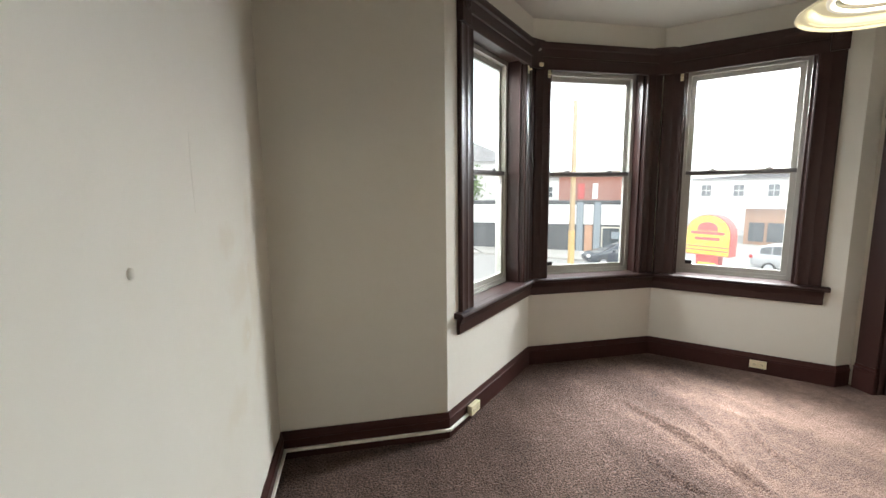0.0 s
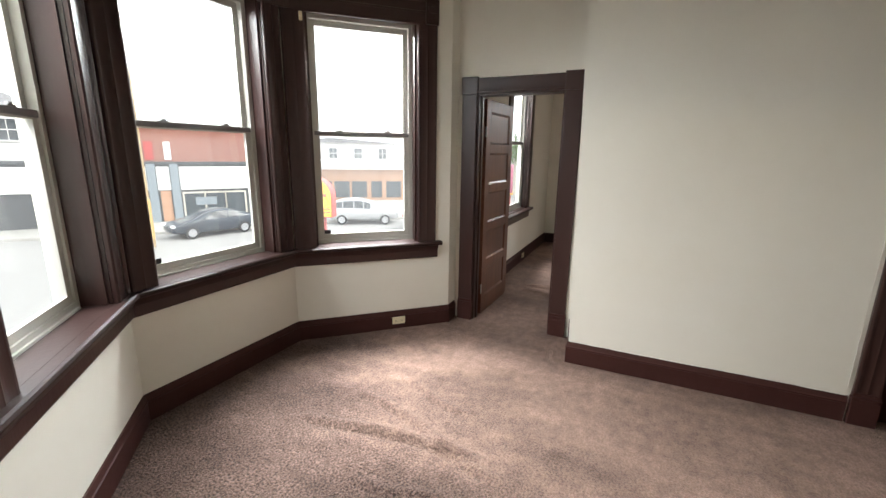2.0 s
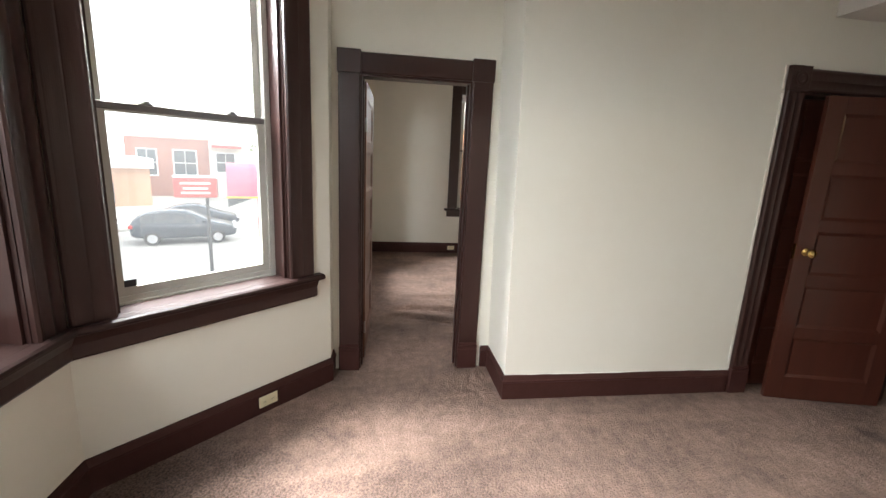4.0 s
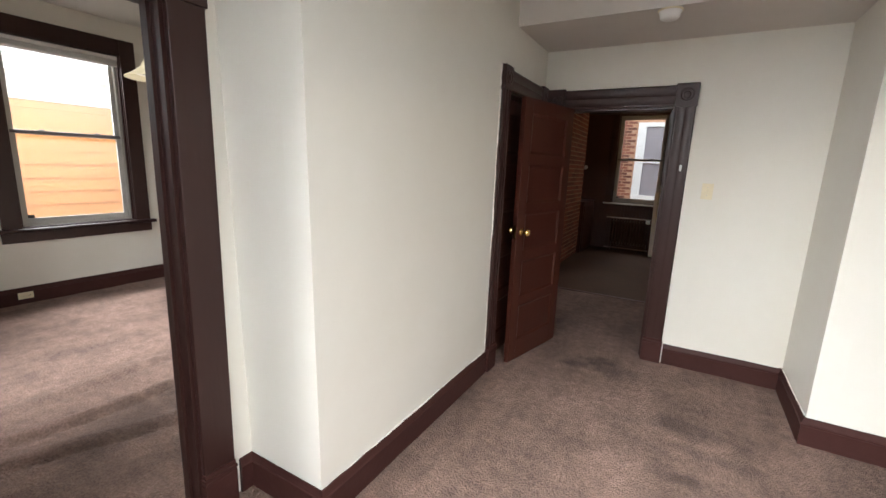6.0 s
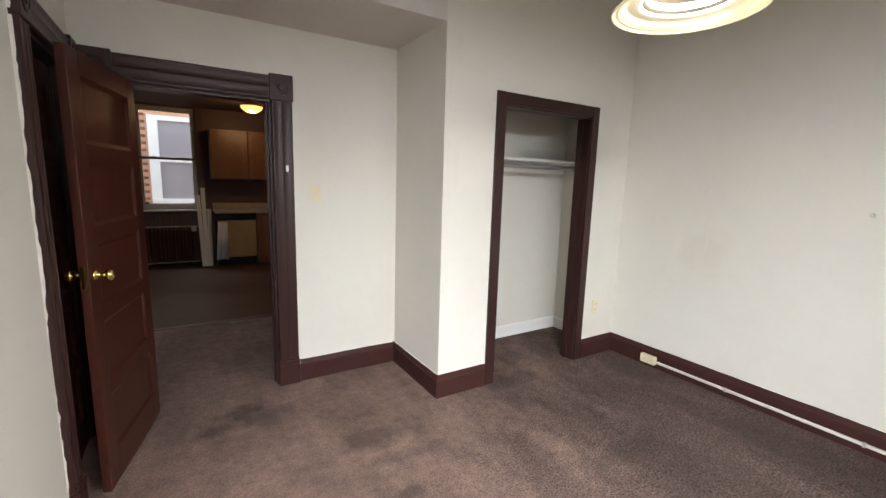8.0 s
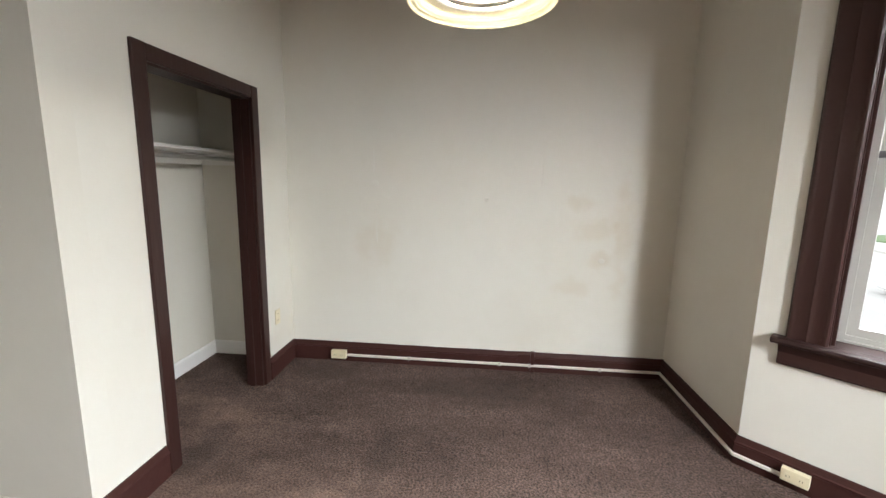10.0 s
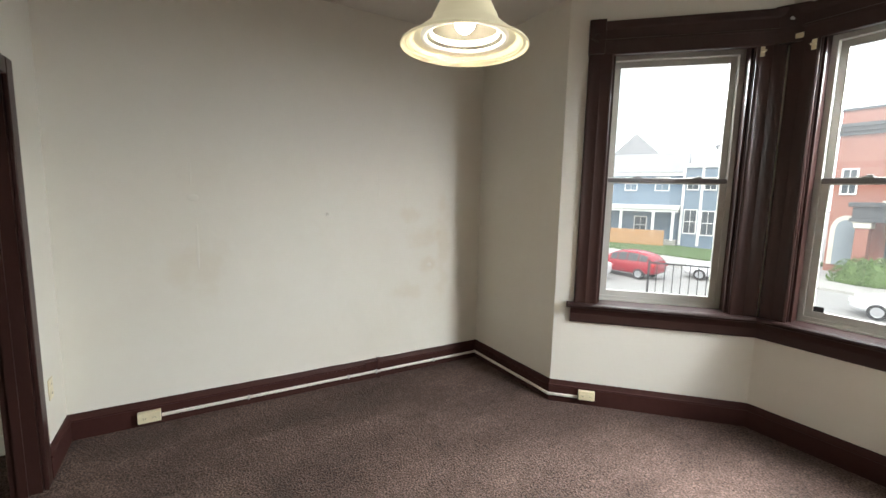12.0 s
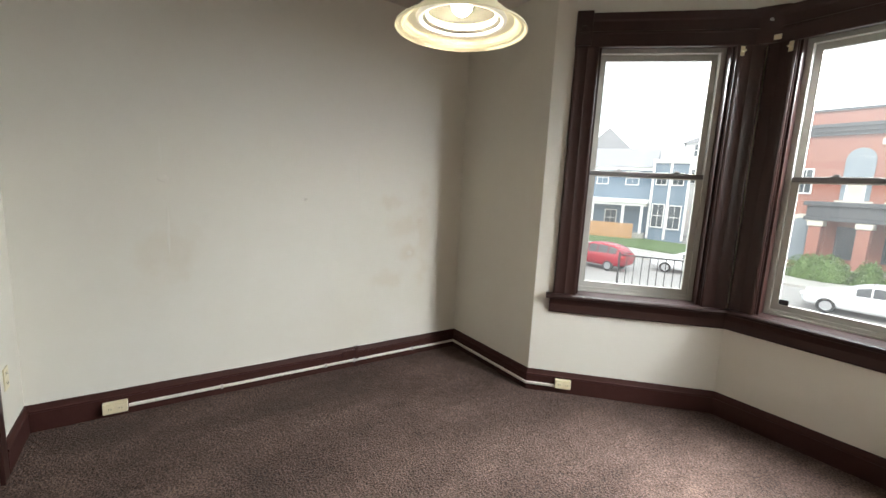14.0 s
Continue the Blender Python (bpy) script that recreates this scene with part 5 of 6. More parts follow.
def brick_hall():
    root = thing("brick_building", facade_frame((0, 38.8), (0, -1)), "two-storey red brick building with arched windows and a porch", "building")
    bm = bmesh.new()
    add_box(bm, -8.9, 5.6, 0, 12, G, 7.0)
    add_box(bm, -8.9, 5.6, 0, 0.35, 7.0, 7.9)
    part("wall", bm, M_REDBRICK, root)
    bm = bmesh.new()
    for z0, z1, d in ((6.25, 6.5, 0.18), (6.5, 6.78, 0.34), (6.78, 7.0, 0.5)):
        add_box(bm, -9.0 - d * 0.2, 5.7 + d * 0.2, -d, -0.002, z0, z1)
    add_box(bm, -9.0, 5.7, -0.12, 0.45, 7.9, 8.05)
    part("cornice", bm, M_SLATE, root, "dark grey cornice")
    for k in range(5):
        c = -5.35 + 2.45 * k
        win = new("window")
        win.parent = root
        bm = bmesh.new()
        arch_plate(bm, arch_points(c - 0.75, c + 0.75, 1.9, 4.6, 0.8), -0.05, -0.003)
        part("surround", bm, M_GREYPANEL, win, "blue-grey arched panel")
        bm = bmesh.new()
        for a, b, lo, hi in ((-0.5, -0.42, 1.9, 3.35), (0.42, 0.5, 1.9, 3.35), (-0.42, 0.42, 3.25, 3.35), (-0.42, 0.42, 1.9, 2.0)):
            add_box(bm, c + a, c + b, -0.10, -0.052, lo, hi)
        part("frame", bm, M_TRIMWHITE, win)
        part("pane", box_mesh(c - 0.42, c + 0.42, -0.075, -0.055, 2.0, 3.25), M_STONE if k % 2 == 0 else M_TRIMWHITE, win, "pale blind behind the pane")
        part("capital", box_mesh(c + 0.85, c + 1.6, -0.14, -0.003, 5.55, 5.95, bevel=0.03), M_STONE, root)
        bm = bmesh.new()
        add_box(bm, c - 0.95, c + 0.95, -0.16, -0.003, 1.72, 1.88)
        part("sill", bm, M_STONE, win)
    porch = new("porch")
    porch.parent = root
    bm = bmesh.new()
    add_box(bm, -7.3, 5.6, -2.5, -0.003, 1.45, 1.75, bevel=0.05)
    add_box(bm, -7.1, 5.5, -2.3, -0.003, 0.75, 1.44)
    add_box(bm, -7.2, 5.55, -2.4, -0.003, 0.50, 0.74)
    part("porch_roof", bm, M_SLATE, porch, "dark grey porch roof")
    for c in (-6.55, -4.15, -1.75, 0.65, 3.05):
        bm = bmesh.new()
        add_box(bm, c - 0.32, c + 0.32, -2.25, -1.6, G, 0.10)
        part("column", bm, M_REDBRICK, porch)
        part("capital", box_mesh(c - 0.42, c + 0.42, -2.35, -1.5, 0.10, 0.49, bevel=0.05), M_STONE, porch)
        house_window(root, c + 0.75, c + 1.75, -2.0, 0.0, 0.0, M_SLATE, False)
    bm = bmesh.new()
    add_box(bm, -7.2, 5.5, -2.4, -0.003, G, G + 0.55)
    part("porch_floor", bm, M_CONCRETE, porch)
    bm = bmesh.new()
    outer, inn = arch_points(-8.75, -7.15, -2.6, -0.2, 1.05), arch_points(-8.45, -7.45, -2.6, -0.2, 0.75)
    arch_plate(bm, outer, -0.10, -0.003)
    part("arch_surround", bm, M_STONE, root, "pale stone arch")
    bm = bmesh.new()
    arch_plate(bm, inn, -0.16, -0.102)
    part("arched_door", bm, M_GREYPANEL, root)
    house_window(root, -8.45, -7.75, 2.35, 3.95, 0.0)
    return root


def clapboards(bm, u0, u1, z0, z1, y, step=0.16, jut=0.03):
    z = z0
    while z < z1 - 0.01:
        t = min(z + step, z1)
        vs = [bm.verts.new(p) for p in ((u0, y - jut, z), (u1, y - jut, z), (u1, y - 0.005, t), (u0, y - 0.005, t))]
        lo = [bm.verts.new(p) for p in ((u0, y, z), (u1, y, z))]
        bm.faces.new(vs)
        bm.faces.new((lo[0], lo[1], vs[1], vs[0]))
        z = t


def blue_house():
    root = thing("blue_house", facade_frame((-20, 45), (0.45, -0.89)), "blue-grey sided house with white trim and a porch", "house")
    bm = bmesh.new()
    add_box(bm, -12, -2.6, 0, 10, G, 4.3)
    clapboards(bm, -12, -2.6, -0.2, 4.2, 0)
    part("wall", bm, M_BLUE, root)
    bm = bmesh.new()
    add_box(bm, -2.5, 0.8, -0.9, 9, G, 5.0)
    clapboards(bm, -2.5, 0.8, -2.0, 4.9, -0.9)
    part("bay_wall", bm, M_BLUE, root)
    bm = bmesh.new()
    for u in (-2.55, -0.95, 0.72):
        add_box(bm, u - 0.12, u + 0.12, -0.98, -0.86, -2.9, 5.0)
    add_box(bm, -2.7, 1.0, -1.1, -0.8, 4.95, 5.35)
    add_box(bm, -12.2, -2.7, -0.35, 0, 4.2, 4.55)
    part("trim", bm, M_TRIMWHITE, root, "white corner boards")
    bm = bmesh.new()
    add_prism(bm, [(-0.5, 4.55), (10.3, 4.55), (5, 7.0)], -12.3, -2.4, Matrix(((0, 0, 1, 0), (1, 0, 0, 0), (0, 1, 0, 0), (0, 0, 0, 1))))
    part("roof", bm, M_ROOF, root)
    house_window(root, -8.2, -7.1, 2.7, 4.0)
    house_window(root, -5.2, -4.0, 2.7, 4.0)
    house_window(root, -2.2, -1.3, 2.8, 3.9, -0.93)
    house_window(root, -0.7, 0.2, 2.8, 3.9, -0.93)
    house_window(root, -2.25, -1.25, -1.6, 0.7, -0.93)
    house_window(root, -0.75, 0.3, -1.7, 0.6, -0.93)
    house_window(root, -7.0, -5.9, -1.9, -0.2)
    porch = new("porch")
    porch.parent = root
    bm = bmesh.new()
    add_box(bm, -12, -2.7, -2.4, -0.04, 0.75, 1.15)
    add_box(bm, -12, -2.8, -2.2, -0.04, 0.45, 0.75)
    part("porch_roof", bm, M_TRIMWHITE, porch)
    for u in (-11, -8.1, -5.0, -3.2):
        part("post", box_mesh(u - 0.13, u + 0.13, -2.25, -2.0, -2.4, 0.45), M_TRIMWHITE, porch)
    bm = bmesh.new()
    add_box(bm, -12, -2.8, -2.3, -0.04, G, -2.45)
    part("porch_floor", bm, M_CONCRETE, porch)
    fence = thing("cedar_fence", facade_frame((-18.6, 41.9), (0.45, -0.89)), "new orange cedar board fence by the porch", "fence")
    for k in range(26):
        part("board", box_mesh(-8.8 + k * 0.2, -8.62 + k * 0.2, -0.02, 0.02, G + 0.2, G + 1.75, bevel=0.005), M_FENCEWOOD, fence)
    part("rail", box_mesh(-8.8, -3.6, 0.021, 0.06, G + 1.3, G + 1.42), M_FENCEWOOD, fence)
    return root


def plain_house(p, n, w, depth, top, label, mat, roof=2.0, rows=((2.2, 3.6),), cols=3):
    root = thing("white_house", facade_frame(p, n), label, "house")
    part("wall", box_mesh(-w / 2, w / 2, 0, depth, G, top), mat, root)
    bm = bmesh.new()
    add_prism(bm, [(-w / 2 - 0.3, top + 0.002), (w / 2 + 0.3, top + 0.002), (0, top + roof)], -0.3, depth, UP)
    part("roof", bm, M_ROOF, root)
    for z0, z1 in rows:
        for k in range(cols):
            u = -w / 2 + w * (k + 0.5) / cols
            house_window(root, u - 0.5, u + 0.5, z0, z1)
    return root


def store():
    root = thing("store_building", facade_frame((15.9, 28.6), (-0.56, -0.83)), "low white-fronted shop with grey pilasters", "shop")
    bm = bmesh.new()
    add_box(bm, -9, 7, 0, 8, G, 0.6)
    part("wall", bm, M_SLATE, root)
    for a, b in ((-8.9, -4.6), (-4.4, 0.25), (0.75, 1.45), (1.95, 6.9)):
        part("white_panel", box_mesh(a, b, -0.12, -0.003, -1.0, 0.45, bevel=0.02), M_TRIMWHITE, root, "white fascia panel")
    for c in (-4.5, 0.5, 1.7):
        part("pilaster", box_mesh(c - 0.22, c + 0.22, -0.22, -0.003, G, 0.62), M_GREYPANEL, root)
    part("coping", box_mesh(-9.1, 7.1, -0.2, 0.3, 0.62, 0.75), M_SLATE, root)
    for a, b in ((2.1, 3.2), (3.3, 4.4), (4.5, 5.6)):
        house_window(root, a, b, -2.7, -1.25, 0, M_STONE, False)
    part("notice", box_mesh(2.7, 3.9, -0.14, -0.08, -2.0, -1.5), M_GREYPANEL, root)
    part("door", box_mesh(0.85, 1.4, -0.06, -0.003, G + 0.15, -1.05), M_TANBRICK, root)
    part("roller_door", box_mesh(-4.0, 0.1, -0.05, -0.003, G + 0.1, -1.05), M_SLATE, root)
    up = thing("brick_block", facade_frame((17.6, 31.2), (-0.56, -0.83)), "red brick upper storey behind the shop", "building")
    part("wall", box_mesh(-1.4, 7, 0, 6, G, 2.9), M_REDBRICK, up)
    part("red_panel", box_mesh(0.1, 0.6, -0.08, -0.003, 0.8, 2.0), M_SIGNR, up, "red sign panel")
    part("white_panel", box_mesh(1.2, 1.6, -0.08, -0.003, 0.8, 2.0), M_TRIMWHITE, up)
    part("coping", box_mesh(-1.5, 7.1, -0.1, 0.3, 2.9, 3.05), M_STONE, up)
    return root


def tan_shop():
    root = thing("tan_building", facade_frame((33.1, 24.9), (-0.81, -0.58)), "single-storey tan brick shop with a grey roof band", "shop")
    part("wall", box_mesh(-4.0, 6.0, 0, 8, G, -0.1), M_TANBRICK, root)
    part("roof_band", box_mesh(-4.2, 6.2, -0.7, 8, -0.098, 0.65, bevel=0.04), M_WHITESIDING, root, "pale grey roof band")
    for a, b in ((-3.6, -2.8), (-2.4, -1.2), (-0.8, 0.4), (1.0, 1.8), (2.4, 3.6)):
        house_window(root, a, b, -2.6, -1.3, 0, M_SLATE, False)
    return root


def brick_shop():
    root = thing("brick_shop", facade_frame((44.5, 22), (-0.92, -0.4)), "red brick corner shop with white windows", "shop")
    part("wall", box_mesh(-3.5, 3.2, 0, 8, G, 2.4), M_REDBRICK, root)
    part("coping", box_mesh(-3.6, 3.3, -0.15, 0.3, 2.4, 2.6), M_STONE, root)
    house_window(root, 0.2, 2.0, -1.0, 1.3)
    house_window(root, -2.6, -1.2, -1.0, 1.3)
    cream = thing("cream_shop", facade_frame((46, 17.5), (-0.92, -0.4)), "cream shop with a red awning", "shop")
    part("wall", box_mesh(-1.6, 5, 0, 8, G, 2.2), M_STONE, cream)
    part("awning", box_mesh(-1.4, 1.2, -0.9, -0.003, 1.7, 1.95, bevel=0.03), M_SIGNR, cream, "red awning")
    house_window(cream, -1.0, 0.6, -0.6, 1.2)


def roadside_sign(p, toward, zc, k):
    """A round-topped yellow sign box on a narrow red pedestal, drawn with plain shapes; zc: the height of its middle."""
    root = thing("roadside_sign", facade_frame(p, toward), "round-topped yellow and red roadside sign on a pedestal", "sign")

    def flat(name, outline, y0, y1, mat, label=""):
        bm = bmesh.new()
        arch_plate(bm, [(u * k, zc + (z + 0.3) * k) for u, z in outline], y0 * k, y1 * k)
        return part(name, bm, mat, root, label)

    flat("box", arch_points(-0.80, 0.80, -1.1, -0.30, 0.76, 20), 0, 0.50, M_SIGNR, "dark red sign box")
    flat("face", arch_points(-0.76, 0.76, -1.06, -0.30, 0.72, 20), -0.03, -0.002, M_SIGNY, "yellow sign face")
    flat("mark", arch_points(-0.36, 0.36, -0.16, -0.06, 0.24, 12), -0.05, -0.031, M_SIGNR)
    for u0, u1, z0, z1 in ((-0.60, 0.60, -0.30, -0.18), (-0.44, 0.44, -0.52, -0.40), (-0.74, 0.74, -0.78, -0.74), (-0.74, 0.74, -0.92, -0.88)):
        flat("mark", [(u0, z0), (u1, z0), (u1, z1), (u0, z1)], -0.05, -0.031, M_SIGNR)
    low = zc - 0.8 * k
    part("pedestal", box_mesh(-0.40 * k, 0.40 * k, 0.06 * k, 0.44 * k, G, low), M_SIGNR, root, "red pedestal")
    part("pedestal_panel", box_mesh(-0.30 * k, 0.30 * k, 0.03 * k, 0.059 * k, low - 0.55 * k, low - 0.28 * k), M_SIGNY, root)
    return root


def barrel_sign(p, toward):
    """A long round-backed sign box over a red lower box, carried by two posts."""
    root = thing("barrel_sign", facade_frame(p, toward), "faded maroon round-topped sign over a red box on posts", "sign")
    turn = Matrix(((0, 0, 1, 0), (1, 0, 0, 0), (0, 1, 0, 0), (0, 0, 0, 1)))
    bm = bmesh.new()
    add_prism(bm, arch_points(-0.42, 0.42, 0.25, 0.55, 0.62, 20), -0.85, 0.85, turn)
    part("hood", bm, M_SIGNP, root, "faded maroon hood")
    part("edge_strip", box_mesh(-0.87, 0.87, -0.44, 0.44, 0.20, 0.248, bevel=0.01), M_SIGNY, root, "yellow edge strip")
    bm = bmesh.new()
    add_prism(bm, [(-0.84, 0.199), (-0.2, 0.199), (-0.84, -0.06)], -0.36, 0.36, Matrix(((1, 0, 0, 0), (0, 0, 1, 0), (0, 1, 0, 0), (0, 0, 0, 1))))
    part("gusset", bm, M_SLATE, root)
    part("lower_box", box_mesh(-0.08, 0.80, -0.30, 0.30, -0.95, 0.199, bevel=0.03), M_SIGNR, root, "red lower box")
    for u in (0.05, 0.66):
        part("post", box_mesh(u - 0.05, u + 0.05, -0.05, 0.05, G, -0.951), M_SLATE, root)
    return root


def box_sign(p, toward):
    root = thing("box_sign", facade_frame(p, toward), "red box sign with pale bars on a thin pole", "sign")
    part("box", box_mesh(-0.60, 0.60, 0, 0.7, 0.0, 0.62, bevel=0.03), M_SIGNR, root)
    part("top_cap", box_mesh(-0.62, 0.62, -0.02, 0.72, 0.621, 0.67, bevel=0.01), M_TRIMWHITE, root, "pale top cap")
    part("side_panel", box_mesh(0.601, 0.63, 0.05, 0.65, 0.05, 0.58), M_SLATE, root)
    for z, w in ((0.42, 0.42), (0.26, 0.34), (0.12, 0.40)):
        part("bar", box_mesh(-w, w, -0.02, -0.002, z, z + 0.06), M_TRIMWHITE, root)
    part("pole", lathe_mesh([(0.06, G), (0.05, 0.0)], 12, Matrix.Translation((0.3, 0.3, 0))), M_SLATE, root)
    return root


CAR_SHAPES = {
    # station along the length: half width, lowest, belt and roof height
    "sedan": ((-2.30, 0.72, 0.42, 0.84, 0.86), (-2.20, 0.82, 0.32, 0.95, 0.98), (-1.75, 0.88, 0.24, 0.98, 1.03), (-1.15, 0.90, 0.22, 0.97, 1.33), (-0.55, 0.91, 0.22, 0.96, 1.45), (0.05, 0.91, 0.22, 0.95, 1.45), (0.55, 0.90, 0.22, 0.94, 1.31), (1.15, 0.90, 0.22, 0.92, 0.98), (1.75, 0.87, 0.24, 0.84, 0.88), (2.15, 0.78, 0.28, 0.72, 0.75), (2.30, 0.62, 0.38, 0.58, 0.60)),
    "cross": ((-2.28, 0.74, 0.46, 0.92, 0.96), (-2.18, 0.84, 0.36, 1.02, 1.14), (-1.85, 0.89, 0.30, 1.08, 1.48), (-1.30, 0.91, 0.27, 1.07, 1.62), (-0.60, 0.92, 0.27, 1.05, 1.67), (0.00, 0.92, 0.27, 1.03, 1.63), (0.50, 0.91, 0.27, 1.02, 1.45), (1.10, 0.90, 0.27, 1.00, 1.08), (1.75, 0.88, 0.29, 0.92, 0.97), (2.15, 0.79, 0.32, 0.80, 0.83), (2.28, 0.64, 0.42, 0.64, 0.66)),
}


def car(name, m, paint, label, kind="sedan"):
    root = thing(name, m, label, "car")
    lift = 0.0 if kind == "sedan" else 0.10
    rows = CAR_SHAPES["sedan" if kind == "sedan" else "cross"]

    def section(w, low, belt, roof):
        k = min(1.0, max(0.0, (roof - belt) / 0.45))
        return [(0.0, low), (0.86 * w, low), (0.97 * w, low + 0.12), (w, low + (belt - low) * 0.55), (0.97 * w, belt - 0.05), (0.93 * w, belt), (0.93 * w - 0.17 * k * w, belt + (roof - belt) * 0.72), (0.70 * w - 0.04 * k, belt + (roof - belt) * 0.93), (0.40 * w, roof), (0.0, roof + 0.012)]

    bm = bmesh.new()
    loops = []
    for x, w, low, belt, roof in rows:
        half = section(w, low, belt, roof)
        ring = [(y, z) for y, z in half] + [(-y, z) for y, z in half[-2:0:-1]]
        loops.append([bm.verts.new((x, y, z)) for y, z in ring])
    n = len(loops[0])
    for q, r in zip(loops, loops[1:]):
        for i in range(n):
            bm.faces.new((q[i], q[(i + 1) % n], r[(i + 1) % n], r[i]))
    bm.faces.new(loops[0][::-1])
    bm.faces.new(loops[-1])
    bmesh.ops.recalc_face_normals(bm, faces=list(bm.faces))
    body = part("body", bm, paint, root, smooth=True)
    sub = body.modifiers.new("rounding", "SUBSURF")
    sub.levels = sub.render_levels = 1
    cabin = [r for r in rows if r[4] - r[3] > 0.25]
    for s in (-1, 1):
        for q, r in zip(cabin, cabin[1:]):
            bm = bmesh.new()
            vs = []
            for (x, w, low, belt, roof), dx in ((q, 0.03), (r, -0.03)):
                k = min(1.0, (roof - belt) / 0.45)
                for f in (0.02, 0.78):
                    vs.append(bm.verts.new((x + dx, s * (0.93 * w - 0.17 * k * w * f / 0.72 + 0.014), belt + (roof - belt) * f)))
            bm.faces.new((vs[0], vs[1], vs[3], vs[2]))
            bmesh.ops.solidify(bm, geom=list(bm.faces), thickness=0.012)
            part("side_window", bm, M_CARGLASS, root, "dark tinted glass")
    for name2, i, j in (("rear_window", 1 if kind != "sedan" else 2, 3 if kind != "sedan" else 4), ("windshield", 7, 5)):
        x0, w0, _, b0, r0 = rows[i]
        x1, w1, _, b1, r1 = rows[j]
        bm = bmesh.new()
        vs = [bm.verts.new(c) for c in ((x0, -0.62 * w0, r0 + 0.02), (x0, 0.62 * w0, r0 + 0.02), (x1, 0.52 * w1, r1 - 0.02), (x1, -0.52 * w1, r1 - 0.02))]
        bm.faces.new(vs)
        bmesh.ops.solidify(bm, geom=list(bm.faces), thickness=0.02)
        part(name2, bm, M_CARGLASS, root, "dark tinted glass")
    for x in (-1.38, 1.38):
        for s in (-1, 1):
            wh = new("wheel")
            wh.parent = root
            mm = Matrix.Translation((x, s * 0.80, 0.33)) @ pose(0, 0, 0, 90 * s)
            part("tyre", lathe_mesh([(0.20, -0.10), (0.31, -0.10), (0.33, -0.06), (0.33, 0.06), (0.31, 0.10), (0.20, 0.10)], 24, mm), M_TYRE, wh)
            bm = bmesh.new()
            add_lathe(bm, [(0.0005, -0.112), (0.05, -0.115), (0.07, -0.108), (0.19, -0.108), (0.205, -0.115), (0.21, -0.095)], 20, mm)
            for sp in range(5):
                add_box(bm, 0.04, 0.195, -0.02, 0.02, -0.118, -0.108, mm @ pose(0, 0, 0, 0, 0, 72 * sp))
            part("rim", bm, M_RIM, wh)
    for s in (-1, 1):
        part("headlight", box_mesh(2.12, 2.29, s * 0.66 - 0.16, s * 0.66 + 0.16, 0.64 + lift, 0.78 + lift, bevel=0.03), M_LAMPCLEAR, root)
        part("tail_light", box_mesh(-2.30, -2.12, s * 0.68 - 0.16, s * 0.68 + 0.16, 0.72 + lift, 0.88 + lift, bevel=0.03), M_LAMPRED, root)
        part("mirror", box_mesh(0.70, 0.86, s * 0.96 - 0.08, s * 0.96 + 0.08, 0.98 + lift, 1.10 + lift, bevel=0.03), paint, root)
    return root


def shrub(p, rx, ry, h, seed, label="clipped round green shrub beside the hedge"):
    """A mound of many small leaves over a few stems."""
    rr = random.Random(seed)
    root = thing("shrub", pose(p[0], p[1], G + 0.15), label, "shrub")
    bm = bmesh.new()
    for i in range(int(900 * rx * ry) + 700):
        a, b = rr.uniform(0, 2 * math.pi), rr.uniform(0.02, 1)
        k = rr.uniform(0.80, 1.04) + 0.08 * math.sin(5 * a + seed)
        ph = math.acos(1 - b)
        v = Vector((rx * k * math.sin(ph) * math.cos(a), ry * k * math.sin(ph) * math.sin(a), h * k * math.cos(ph)))
        s = rr.uniform(0.05, 0.10)
        m = Matrix.Translation(v) @ Euler((rr.uniform(0, 6), rr.uniform(0, 6), rr.uniform(0, 6))).to_matrix().to_4x4()
        q = [bm.verts.new(m @ Vector(c)) for c in ((-s, 0, 0), (0, -s * 0.6, 0.01), (s, 0, 0), (0, s * 0.6, 0.01))]
        bm.faces.new(q)
    core = bmesh.ops.create_icosphere(bm, subdivisions=3, radius=1)["verts"]
    for v in core:
        k = 0.86 + 0.06 * noise.noise(v.co * 3)
        v.co = Vector((v.co.x * rx * k, v.co.y * ry * k, max(0.0, v.co.z) * h * k))
    ob = part("leaves", bm, M_LEAF, root)
    ob["kind"] = "stuff"
    bm = bmesh.new()
    for i in range(5):
        add_lathe(bm, [(0.03, 0), (0.015, h * 0.8)], 6, pose(rr.uniform(-0.5, 0.5) * rx, 0, 0, rr.uniform(-15, 15), rr.uniform(-15, 15)))
    part("stem", bm, M_POLE, root)
    return root


